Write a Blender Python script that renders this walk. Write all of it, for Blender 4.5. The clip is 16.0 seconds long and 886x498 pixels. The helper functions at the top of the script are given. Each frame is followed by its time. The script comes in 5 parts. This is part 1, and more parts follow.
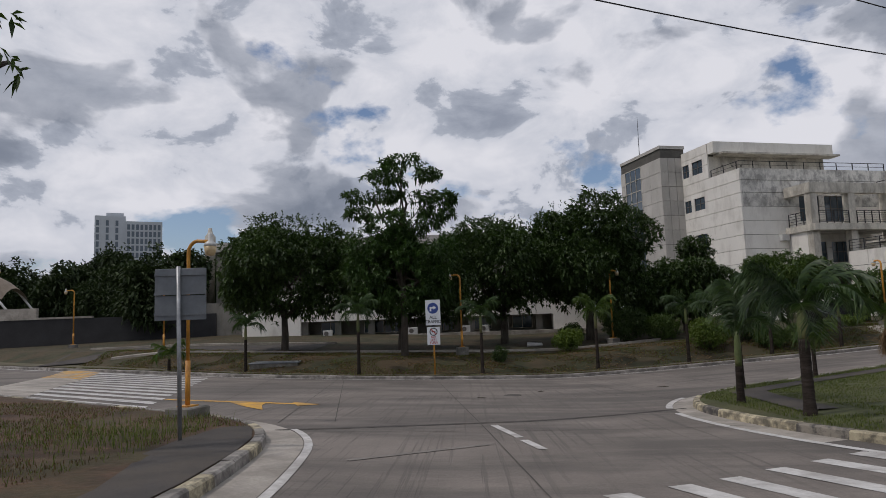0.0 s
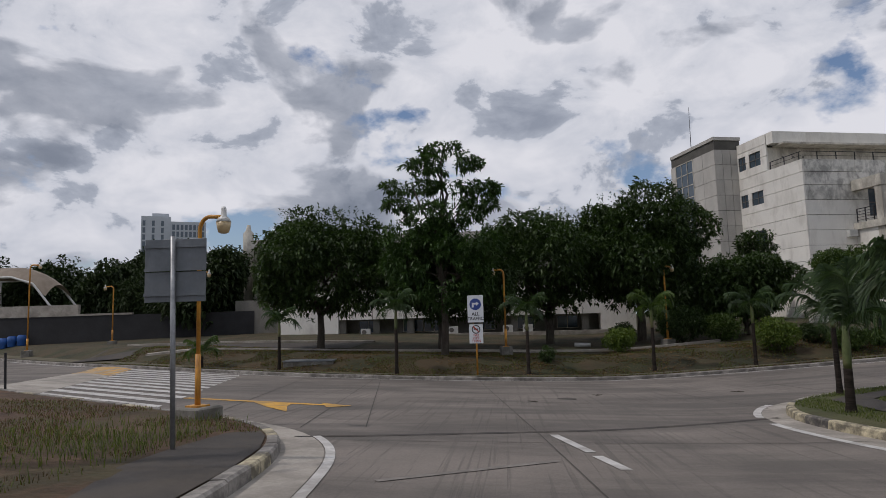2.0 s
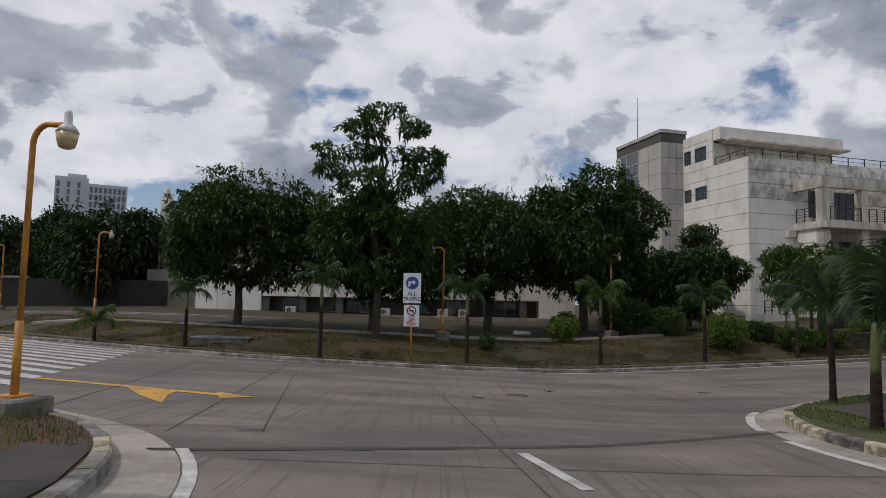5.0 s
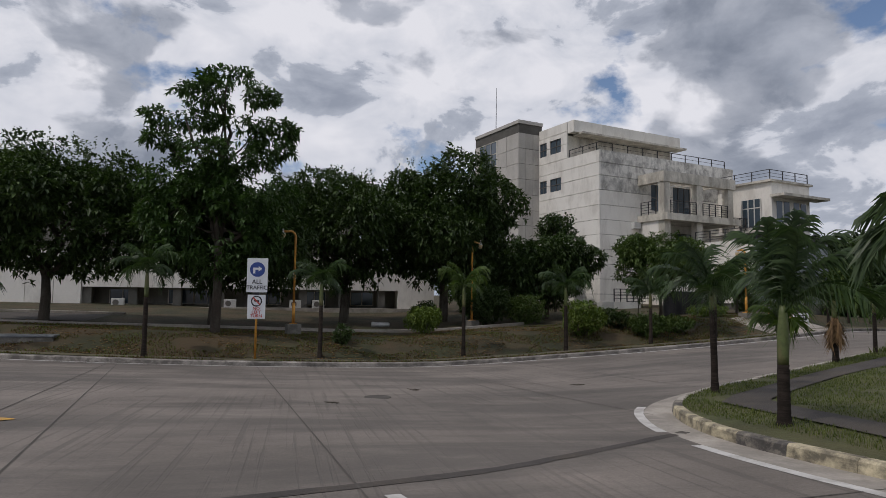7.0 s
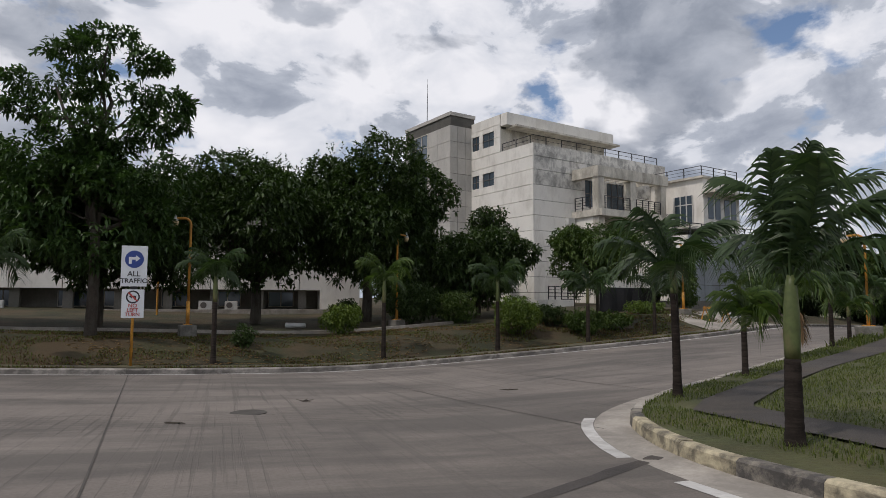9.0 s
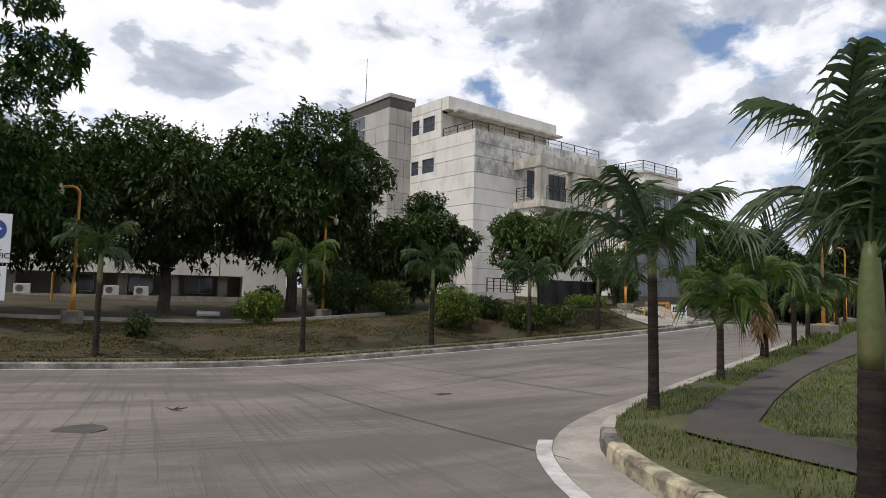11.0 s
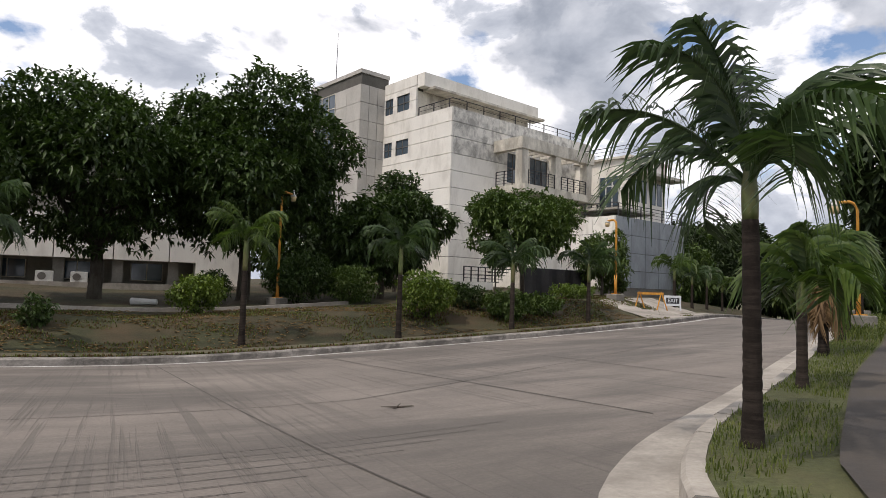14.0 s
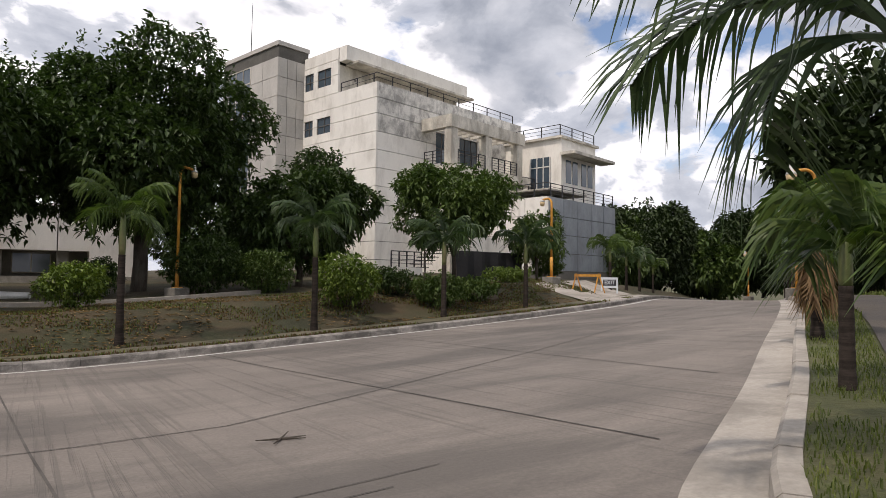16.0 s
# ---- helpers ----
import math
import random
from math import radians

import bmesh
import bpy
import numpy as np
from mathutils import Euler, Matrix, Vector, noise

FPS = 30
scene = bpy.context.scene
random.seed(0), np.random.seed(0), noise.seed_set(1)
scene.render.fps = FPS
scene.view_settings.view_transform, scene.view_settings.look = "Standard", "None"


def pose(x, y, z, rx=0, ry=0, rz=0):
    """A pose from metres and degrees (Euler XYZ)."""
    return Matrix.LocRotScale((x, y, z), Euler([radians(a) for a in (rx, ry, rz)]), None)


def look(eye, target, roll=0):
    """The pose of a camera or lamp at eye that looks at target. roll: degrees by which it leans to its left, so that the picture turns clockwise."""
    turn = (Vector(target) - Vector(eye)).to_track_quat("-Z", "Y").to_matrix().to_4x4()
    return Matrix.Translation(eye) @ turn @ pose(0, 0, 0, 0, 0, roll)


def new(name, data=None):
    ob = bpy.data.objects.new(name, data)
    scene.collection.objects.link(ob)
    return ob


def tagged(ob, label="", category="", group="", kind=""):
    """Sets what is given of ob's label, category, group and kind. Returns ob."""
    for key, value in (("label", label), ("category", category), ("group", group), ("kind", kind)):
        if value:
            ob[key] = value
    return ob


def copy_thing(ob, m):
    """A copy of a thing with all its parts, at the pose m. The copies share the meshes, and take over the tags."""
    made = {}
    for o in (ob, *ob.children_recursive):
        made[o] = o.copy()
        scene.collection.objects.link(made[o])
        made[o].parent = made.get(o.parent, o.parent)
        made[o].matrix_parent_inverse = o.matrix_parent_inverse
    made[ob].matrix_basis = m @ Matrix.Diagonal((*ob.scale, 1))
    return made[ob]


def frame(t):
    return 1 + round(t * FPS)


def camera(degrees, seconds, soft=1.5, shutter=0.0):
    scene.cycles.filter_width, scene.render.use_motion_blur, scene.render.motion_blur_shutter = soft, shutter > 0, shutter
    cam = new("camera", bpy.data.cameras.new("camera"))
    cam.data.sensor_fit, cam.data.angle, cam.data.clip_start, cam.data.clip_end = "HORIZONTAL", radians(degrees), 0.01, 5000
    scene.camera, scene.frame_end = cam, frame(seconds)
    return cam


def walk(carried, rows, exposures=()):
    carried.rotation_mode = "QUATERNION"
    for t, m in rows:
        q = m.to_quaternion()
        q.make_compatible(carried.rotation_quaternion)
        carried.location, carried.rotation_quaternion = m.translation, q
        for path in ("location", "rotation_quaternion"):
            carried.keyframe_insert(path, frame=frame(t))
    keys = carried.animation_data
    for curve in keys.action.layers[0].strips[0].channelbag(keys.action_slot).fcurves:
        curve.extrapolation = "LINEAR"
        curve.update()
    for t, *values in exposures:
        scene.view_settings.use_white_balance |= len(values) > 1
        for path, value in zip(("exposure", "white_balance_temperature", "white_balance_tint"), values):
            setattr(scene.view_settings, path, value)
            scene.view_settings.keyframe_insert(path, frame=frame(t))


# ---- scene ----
cam = camera(69.0, 16.0, soft=0.85)
PATH = [
    (0.0, pose(0.730, 0.036, 1.636, 96.03, 2.03, 2.07)),
    (0.5, pose(0.689, 0.628, 1.534, 96.26, 2.13, 3.27)),
    (1.0, pose(0.630, 1.192, 1.456, 96.37, 1.72, 4.61)),
    (1.5, pose(0.539, 1.726, 1.410, 96.23, 1.63, 5.60)),
    (2.0, pose(0.447, 2.252, 1.396, 96.27, 1.60, 5.54)),
    (2.5, pose(0.412, 2.762, 1.393, 96.06, 1.13, 5.02)),
    (3.0, pose(0.360, 3.334, 1.336, 96.04, 0.62, 4.93)),
    (5.5, pose(0.054, 6.216, 1.192, 94.75, -1.40, -3.22)),
    (6.0, pose(0.076, 6.833, 1.168, 94.76, -1.36, -6.39)),
    (6.5, pose(0.113, 7.480, 1.151, 94.41, -1.04, -9.81)),
    (7.0, pose(0.274, 8.172, 1.101, 94.32, -0.69, -13.21)),
    (7.5, pose(0.665, 8.954, 1.015, 94.54, -0.28, -16.40)),
    (8.0, pose(1.037, 9.712, 0.926, 94.79, 0.23, -17.75)),
    (8.5, pose(1.390, 10.418, 0.837, 94.79, 0.14, -18.11)),
    (9.0, pose(1.718, 11.139, 0.752, 94.69, -0.21, -18.91)),
    (11.5, pose(3.223, 14.139, 0.563, 94.08, -1.66, -25.15)),
    (12.0, pose(3.578, 14.715, 0.496, 94.08, -2.10, -25.17)),
    (12.5, pose(3.857, 15.290, 0.427, 94.12, -2.09, -25.47)),
    (13.0, pose(4.118, 15.846, 0.370, 94.09, -2.10, -25.29)),
    (13.5, pose(4.376, 16.368, 0.337, 93.98, -1.94, -26.15)),
    (14.0, pose(4.657, 16.886, 0.287, 93.70, -1.73, -26.55)),
    (14.5, pose(4.953, 17.423, 0.247, 93.52, -1.48, -27.56)),
    (15.0, pose(5.288, 17.996, 0.192, 93.40, -1.26, -28.54)),
    (15.5, pose(5.640, 18.563, 0.168, 93.25, -1.06, -30.16)),
    (16.0, pose(6.024, 19.128, 0.168, 92.75, -0.61, -32.76)),
]
EXPOSURES = [(0.0, -1.02, 6200, 15), (6.0, -0.97, 6200, 15), (9.0, -0.76, 6300, 14), (12.0, -0.27, 6400, 13), (16.0, -0.22, 6650, 16)]
walk(cam, PATH, EXPOSURES)

# ---- sky and sun ----
SUN_DIR = Vector((-0.52, -0.16, 0.84)).normalized()
SUN_EL = math.asin(SUN_DIR.z)
SUN_AZ = math.atan2(SUN_DIR.x, SUN_DIR.y)


def node(nt, kind, **inputs):
    nd = nt.nodes.new(kind)
    for k, v in inputs.items():
        nd.inputs[k.replace("_", " ")].default_value = v
    return nd


def math_node(nt, op, a, b=None, clamp=False):
    nd = nt.nodes.new("ShaderNodeMath")
    nd.operation, nd.use_clamp = op, clamp
    for i, v in enumerate((a, b)):
        if v is None:
            continue
        if isinstance(v, (int, float)):
            nd.inputs[i].default_value = v
        else:
            nt.links.new(v, nd.inputs[i])
    return nd.outputs[0]


def ramp(nt, fac, stops):
    nd = nt.nodes.new("ShaderNodeValToRGB")
    el = nd.color_ramp.elements
    while len(el) < len(stops):
        el.new(0.5)
    for e, (p, c) in zip(el, stops):
        e.position = p
        e.color = (*c, 1) if len(c) == 3 else c
    nt.links.new(fac, nd.inputs["Fac"])
    return nd.outputs["Color"]


def mix(nt, fac, a, b, kind="MIX"):
    nd = nt.nodes.new("ShaderNodeMix")
    nd.data_type, nd.blend_type = "RGBA", kind
    for i, v in ((0, fac), (6, a), (7, b)):
        if isinstance(v, (int, float)):
            nd.inputs[i].default_value = v
        elif isinstance(v, tuple):
            nd.inputs[i].default_value = (*v, 1)
        else:
            nt.links.new(v, nd.inputs[i])
    return nd.outputs[2]


def build_world():
    w = bpy.data.worlds.new("cloudy_sky")
    scene.world = w
    w.use_nodes = True
    nt = w.node_tree
    nt.nodes.clear()
    out = nt.nodes.new("ShaderNodeOutputWorld")
    bg = node(nt, "ShaderNodeBackground", Strength=SKY_STRENGTH)
    nt.links.new(bg.outputs[0], out.inputs[0])
    sky = nt.nodes.new("ShaderNodeTexSky")
    sky.sky_type, sky.sun_disc = "NISHITA", False
    sky.sun_elevation, sky.sun_rotation = SUN_EL, SUN_AZ
    blue = mix(nt, 1.0, sky.outputs[0], (0.15, 0.15, 0.15), "MULTIPLY")
    tc = nt.nodes.new("ShaderNodeTexCoord")
    sep = nt.nodes.new("ShaderNodeSeparateXYZ")
    nt.links.new(tc.outputs["Generated"], sep.inputs[0])
    h = math_node(nt, "MAXIMUM", sep.outputs[2], 0.0)
    cmb = nt.nodes.new("ShaderNodeCombineXYZ")
    nt.links.new(sep.outputs[0], cmb.inputs[0])
    nt.links.new(sep.outputs[1], cmb.inputs[1])
    nt.links.new(math_node(nt, "MULTIPLY", sep.outputs[2], 1.7), cmb.inputs[2])

    def fbm(shift, scale, detail, rough, dist):
        mp = nt.nodes.new("ShaderNodeMapping")
        mp.inputs["Location"].default_value = shift
        nt.links.new(cmb.outputs[0], mp.inputs[0])
        n = node(nt, "ShaderNodeTexNoise", Scale=scale, Detail=detail, Roughness=rough, Distortion=dist)
        nt.links.new(mp.outputs[0], n.inputs["Vector"])
        return n.outputs["Fac"]
    cover = fbm((3.1, 1.2, 0.7), 4.2, 10, 0.55, 0.1)
    puff = fbm((0.4, 5.2, 1.0), 8.0, 14, 0.58, 0.3)
    body = fbm((2.2, 0.3, 4.0), 4.6, 5, 0.45, 0.0)
    dark = fbm((5.3, 2.1, 2.0), 4.4, 10, 0.48, 0.25)
    lump = math_node(nt, "ADD", math_node(nt, "MULTIPLY", puff, 0.6), math_node(nt, "MULTIPLY", body, 0.4))
    shade = ramp(nt, lump, [(0.36, (0.48, 0.53, 0.61)), (0.445, (0.68, 0.73, 0.80)), (0.468, (1.02, 1.05, 1.09)), (0.58, (1.27, 1.27, 1.27))])
    under = ramp(nt, dark, [(0.53, (0, 0, 0)), (0.575, (0.75, 0.75, 0.75)), (0.68, (1, 1, 1))])
    grey = ramp(nt, puff, [(0.35, (0.34, 0.385, 0.455)), (0.65, (0.60, 0.65, 0.72))])
    cloud = mix(nt, under, shade, grey)
    mask = ramp(nt, cover, [(0.335, (0, 0, 0)), (0.40, (1, 1, 1))])
    col = mix(nt, mask, blue, cloud)
    low = ramp(nt, h, [(0.0, (1, 1, 1)), (0.13, (0, 0, 0))])
    col = mix(nt, math_node(nt, "MULTIPLY", low, 0.6), col, (0.50, 0.57, 0.66))
    nt.links.new(col, bg.inputs["Color"])


SKY_STRENGTH = 1.14
build_world()
sun = new("sun", bpy.data.lights.new("sun", "SUN"))
sun.data.energy, sun.data.angle, sun.data.color = 2.8, radians(1.5), (1.0, 0.92, 0.81)
sun.matrix_world = look(SUN_DIR * 100, (0, 0, 0))


# ---- materials ----
def material(name, base, rough=0.7, var=0.25, scale=1.5, fine=25.0, bump=0.2, metal=0.0, stain=None, stain_amt=0.0,
             stain_scale=(0.6, 0.6, 0.15), spread=0.0, island=0.0, spec=0.4, bump_dist=0.01):
    """Base colour with variation at two scales, an optional streaky stain and a fine bump, all in world space."""
    m = bpy.data.materials.new(name)
    m.use_nodes = True
    nt = m.node_tree
    bs = nt.nodes["Principled BSDF"]
    geo = nt.nodes.new("ShaderNodeNewGeometry")
    n1 = node(nt, "ShaderNodeTexNoise", Scale=scale, Detail=5.0, Roughness=0.6)
    n2 = node(nt, "ShaderNodeTexNoise", Scale=fine, Detail=4.0, Roughness=0.65)
    for n in (n1, n2):
        nt.links.new(geo.outputs["Position"], n.inputs["Vector"])
    lo = tuple(c * (1 - var) for c in base)
    hi = tuple(min(1, c * (1 + var)) for c in base)
    c1 = ramp(nt, n1.outputs["Fac"], [(0.3, lo), (0.7, hi)])
    c2 = ramp(nt, n2.outputs["Fac"], [(0.3, (1 - var * 0.8,) * 3), (0.7, (1 + var * 0.5,) * 3)])
    col = mix(nt, 1.0, c1, c2, "MULTIPLY")
    if stain:
        mp = nt.nodes.new("ShaderNodeMapping")
        mp.inputs["Scale"].default_value = stain_scale
        nt.links.new(geo.outputs["Position"], mp.inputs[0])
        n3 = node(nt, "ShaderNodeTexNoise", Scale=1.0, Detail=8.0, Roughness=0.68, Distortion=0.3)
        nt.links.new(mp.outputs[0], n3.inputs["Vector"])
        f = ramp(nt, n3.outputs["Fac"], [(0.5 - 0.12 * stain_amt, (0, 0, 0)), (0.66 - 0.1 * stain_amt, (1, 1, 1))])
        col = mix(nt, math_node(nt, "MULTIPLY", f, min(0.9, 0.35 + 0.5 * stain_amt)), col, stain)
    rnd = None
    if spread:
        rnd = nt.nodes.new("ShaderNodeObjectInfo").outputs["Random"]
    elif island:
        rnd, spread = geo.outputs["Random Per Island"], island
    if rnd:
        k = ramp(nt, rnd, [(0.0, (1 - spread,) * 3), (1.0, (1 + spread,) * 3)])
        col = mix(nt, 1.0, col, k, "MULTIPLY")
    nt.links.new(col, bs.inputs["Base Color"])
    bs.inputs["Roughness"].default_value, bs.inputs["Metallic"].default_value = rough, metal
    bs.inputs["Specular IOR Level"].default_value = spec
    if bump:
        b = node(nt, "ShaderNodeBump", Strength=bump, Distance=bump_dist)
        nt.links.new(n2.outputs["Fac"], b.inputs["Height"])
        nt.links.new(b.outputs[0], bs.inputs["Normal"])
    return m


def leaf_material(name, dark, light, rough=0.55, through_amt=0.15):
    m = bpy.data.materials.new(name)
    m.use_nodes = True
    nt = m.node_tree
    bs = nt.nodes["Principled BSDF"]
    geo = nt.nodes.new("ShaderNodeNewGeometry")
    n = node(nt, "ShaderNodeTexNoise", Scale=0.7, Detail=3.0)
    nt.links.new(geo.outputs["Position"], n.inputs["Vector"])
    f = math_node(nt, "ADD", math_node(nt, "MULTIPLY", geo.outputs["Random Per Island"], 0.65),
                  math_node(nt, "MULTIPLY", n.outputs["Fac"], 0.45))
    mid = tuple((a + b) / 2 for a, b in zip(dark, light))
    col = ramp(nt, f, [(0.15, dark), (0.6, mid), (1.0, light)])
    nt.links.new(col, bs.inputs["Base Color"])
    bs.inputs["Roughness"].default_value = rough
    bs.inputs["Specular IOR Level"].default_value = 0.35
    tr = nt.nodes.new("ShaderNodeBsdfTranslucent")
    nt.links.new(mix(nt, 1.0, col, (1.3, 1.5, 0.7), "MULTIPLY"), tr.inputs["Color"])
    ms = nt.nodes.new("ShaderNodeMixShader")
    ms.inputs[0].default_value = through_amt
    nt.links.new(bs.outputs[0], ms.inputs[1])
    nt.links.new(tr.outputs[0], ms.inputs[2])
    nt.links.new(ms.outputs[0], nt.nodes["Material Output"].inputs[0])
    return m


def road_material():
    m = material("road_concrete", (0.185, 0.162, 0.142), 0.85, 0.24, 0.35, 30.0, 0.5, stain=(0.070, 0.064, 0.058), stain_amt=0.62,
                 stain_scale=(0.16, 0.5, 0.3), bump_dist=0.006)
    nt = m.node_tree
    bs = nt.nodes["Principled BSDF"]
    geo = nt.nodes.new("ShaderNodeNewGeometry")
    mp = nt.nodes.new("ShaderNodeMapping")
    mp.inputs["Rotation"].default_value = (0, 0, radians(-8))
    nt.links.new(geo.outputs["Position"], mp.inputs[0])
    mp.inputs["Scale"].default_value = (10.0, 0.17, 1.0)
    wv = node(nt, "ShaderNodeTexNoise", Scale=1.0, Detail=4.0, Roughness=0.6)
    nt.links.new(mp.outputs[0], wv.inputs["Vector"])
    patch = node(nt, "ShaderNodeTexNoise", Scale=0.22, Detail=4.0)
    nt.links.new(geo.outputs["Position"], patch.inputs["Vector"])
    amt = ramp(nt, patch.outputs["Fac"], [(0.36, (0.25, 0.25, 0.25)), (0.52, (1, 1, 1))])
    groove = math_node(nt, "MULTIPLY", ramp(nt, wv.outputs["Fac"], [(0.39, (1, 1, 1)), (0.46, (0, 0, 0))]), amt)
    old = bs.inputs["Base Color"].links[0].from_socket
    nt.links.new(mix(nt, math_node(nt, "MULTIPLY", groove, 0.6), old, (0.10, 0.09, 0.08)), bs.inputs["Base Color"])
    b2 = node(nt, "ShaderNodeBump", Strength=0.5, Distance=0.012)
    nt.links.new(math_node(nt, "SUBTRACT", 1.0, groove), b2.inputs["Height"])
    nt.links.new(bs.inputs["Normal"].links[0].from_socket, b2.inputs["Normal"])
    nt.links.new(b2.outputs[0], bs.inputs["Normal"])
    return m


M_ROAD = road_material()
M_SOIL = material("ground_soil", (0.10, 0.085, 0.05), 0.95, 0.35, 0.6, 12.0, 0.5, stain=(0.05, 0.075, 0.02), stain_amt=0.8, stain_scale=(0.5, 0.5, 0.5), bump_dist=0.03)
M_LAWN = material("lawn_ground", (0.036, 0.038, 0.016), 0.95, 0.45, 0.5, 14.0, 0.6, stain=(0.080, 0.052, 0.028), stain_amt=0.7, stain_scale=(0.35, 0.35, 0.35), bump_dist=0.04)
M_DIRT = material("leaf_litter", (0.080, 0.046, 0.027), 0.95, 0.5, 0.9, 9.0, 0.6, stain=(0.05, 0.055, 0.02), stain_amt=0.4, stain_scale=(0.4, 0.4, 0.4), bump_dist=0.04)
M_KERB = material("kerb_concrete", (0.29, 0.27, 0.245), 0.85, 0.25, 1.2, 18.0, 0.5, stain=(0.06, 0.055, 0.05), stain_amt=0.75, stain_scale=(2.2, 2.2, 3.0), spread=0.15)
M_KERB_PAINT = material("kerb_paint_worn", (0.50, 0.44, 0.30), 0.8, 0.25, 1.5, 16.0, 0.5, stain=(0.05, 0.045, 0.04), stain_amt=0.85, stain_scale=(3.0, 3.0, 4.0), spread=0.25)
M_KERB_DARK = material("kerb_paint_black", (0.07, 0.065, 0.06), 0.8, 0.3, 1.5, 16.0, 0.5, stain=(0.30, 0.27, 0.22), stain_amt=0.7, stain_scale=(4.0, 4.0, 5.0))
M_GUTTER = material("gutter_concrete", (0.36, 0.33, 0.29), 0.85, 0.18, 0.8, 20.0, 0.3, stain=(0.16, 0.145, 0.125), stain_amt=0.5, stain_scale=(0.9, 0.9, 0.9))
M_WHITE = material("road_paint_white", (0.52, 0.51, 0.49), 0.75, 0.14, 1.4, 14.0, 0.3, stain=(0.22, 0.20, 0.18), stain_amt=0.45, stain_scale=(2.0, 2.0, 2.0))
M_YELLOW = material("road_paint_yellow", (0.60, 0.33, 0.05), 0.75, 0.18, 1.4, 14.0, 0.3, stain=(0.20, 0.16, 0.10), stain_amt=0.5, stain_scale=(2.0, 2.0, 2.0))
M_FADED = material("faded_road_paint", (0.23, 0.21, 0.19), 0.85, 0.25, 2.5, 18.0, 0.3, stain=(0.15, 0.135, 0.12), stain_amt=0.9, stain_scale=(3, 3, 3))
M_JOINT = material("joint_seal", (0.075, 0.068, 0.06), 0.9, 0.3, 2.0, 20.0, 0.2)
M_ASPH = material("asphalt_path", (0.055, 0.049, 0.045), 0.9, 0.25, 0.9, 40.0, 0.5, stain=(0.085, 0.070, 0.054), stain_amt=0.5, stain_scale=(0.8, 0.8, 0.8))
M_TURF = material("island_turf", (0.070, 0.078, 0.030), 0.95, 0.4, 0.7, 14.0, 0.6, stain=(0.10, 0.085, 0.04), stain_amt=0.4, stain_scale=(0.5, 0.5, 0.5), bump_dist=0.04)
M_WALK = material("walk_dirty", (0.105, 0.090, 0.062), 0.9, 0.3, 0.9, 18.0, 0.4, stain=(0.09, 0.085, 0.04), stain_amt=0.7, stain_scale=(0.6, 0.6, 0.6))
M_WALL = material("white_wall", (0.78, 0.755, 0.70), 0.8, 0.05, 0.5, 10.0, 0.15, stain=(0.42, 0.39, 0.34), stain_amt=0.15, stain_scale=(0.7, 0.7, 0.3), spread=0.05)
M_WALL_STAIN = material("white_wall_stained", (0.70, 0.68, 0.63), 0.85, 0.12, 0.5, 10.0, 0.2, stain=(0.10, 0.095, 0.09), stain_amt=0.5, stain_scale=(1.4, 1.4, 1.0), spread=0.06)
M_TOWER = material("grey_cladding", (0.46, 0.44, 0.405), 0.6, 0.1, 0.5, 8.0, 0.1, stain=(0.32, 0.30, 0.27), stain_amt=0.15, stain_scale=(0.8, 0.8, 0.3), spread=0.08)
M_GAP = material("panel_joint", (0.10, 0.095, 0.085), 0.9, 0.2, 1.0, 10.0, 0.0)
M_GREYWALL = material("grey_panel", (0.30, 0.33, 0.36), 0.5, 0.12, 0.4, 6.0, 0.1, stain=(0.16, 0.17, 0.18), stain_amt=0.4, stain_scale=(0.5, 0.5, 0.2), spread=0.06)
# Grey wall tone, darkened to carry the shade of the hall's recessed ground floor.
M_SHADE = material("grey_shade_toned_wall", (0.19, 0.18, 0.16), 0.85, 0.2, 0.6, 9.0, 0.2, stain=(0.10, 0.10, 0.08), stain_amt=0.4)
M_BLACK = material("black_cloth", (0.022, 0.022, 0.024), 0.8, 0.3, 0.7, 9.0, 0.2)
M_RAIL = material("dark_rail", (0.035, 0.035, 0.038), 0.5, 0.2, 2.0, 20.0, 0.1, metal=0.3)
M_FRAME = material("window_frame", (0.13, 0.12, 0.11), 0.5, 0.15, 2.0, 20.0, 0.0)
M_BEAM = material("weathered_beam", (0.60, 0.57, 0.50), 0.8, 0.15, 0.6, 10.0, 0.2, stain=(0.20, 0.18, 0.15), stain_amt=0.55, stain_scale=(0.9, 0.9, 0.4))
M_POST = material("yellow_post_paint", (0.62, 0.30, 0.045), 0.5, 0.18, 1.5, 12.0, 0.2, stain=(0.22, 0.09, 0.03), stain_amt=0.5, stain_scale=(3, 3, 1.2))
M_STEEL = material("galvanised_steel", (0.30, 0.31, 0.32), 0.45, 0.2, 3.0, 25.0, 0.1, metal=0.6)
M_ALU = material("sign_back_metal", (0.17, 0.185, 0.20), 0.5, 0.15, 1.2, 12.0, 0.1, metal=0.3, stain=(0.10, 0.11, 0.12), stain_amt=0.4)
M_LAMPWHITE = material("lamp_housing", (0.55, 0.55, 0.53), 0.4, 0.1, 3.0, 20.0, 0.1)
M_LAMPBOWL = material("lamp_bowl", (0.55, 0.42, 0.24), 0.3, 0.15, 3.0, 20.0, 0.05)
M_PLINTH = material("plinth_concrete", (0.20, 0.19, 0.17), 0.9, 0.3, 1.5, 15.0, 0.5, stain=(0.08, 0.075, 0.06), stain_amt=0.6, stain_scale=(2, 2, 2), spread=0.1)
M_SIGN = material("sign_white", (0.62, 0.65, 0.68), 0.4, 0.05, 2.0, 10.0, 0.0)
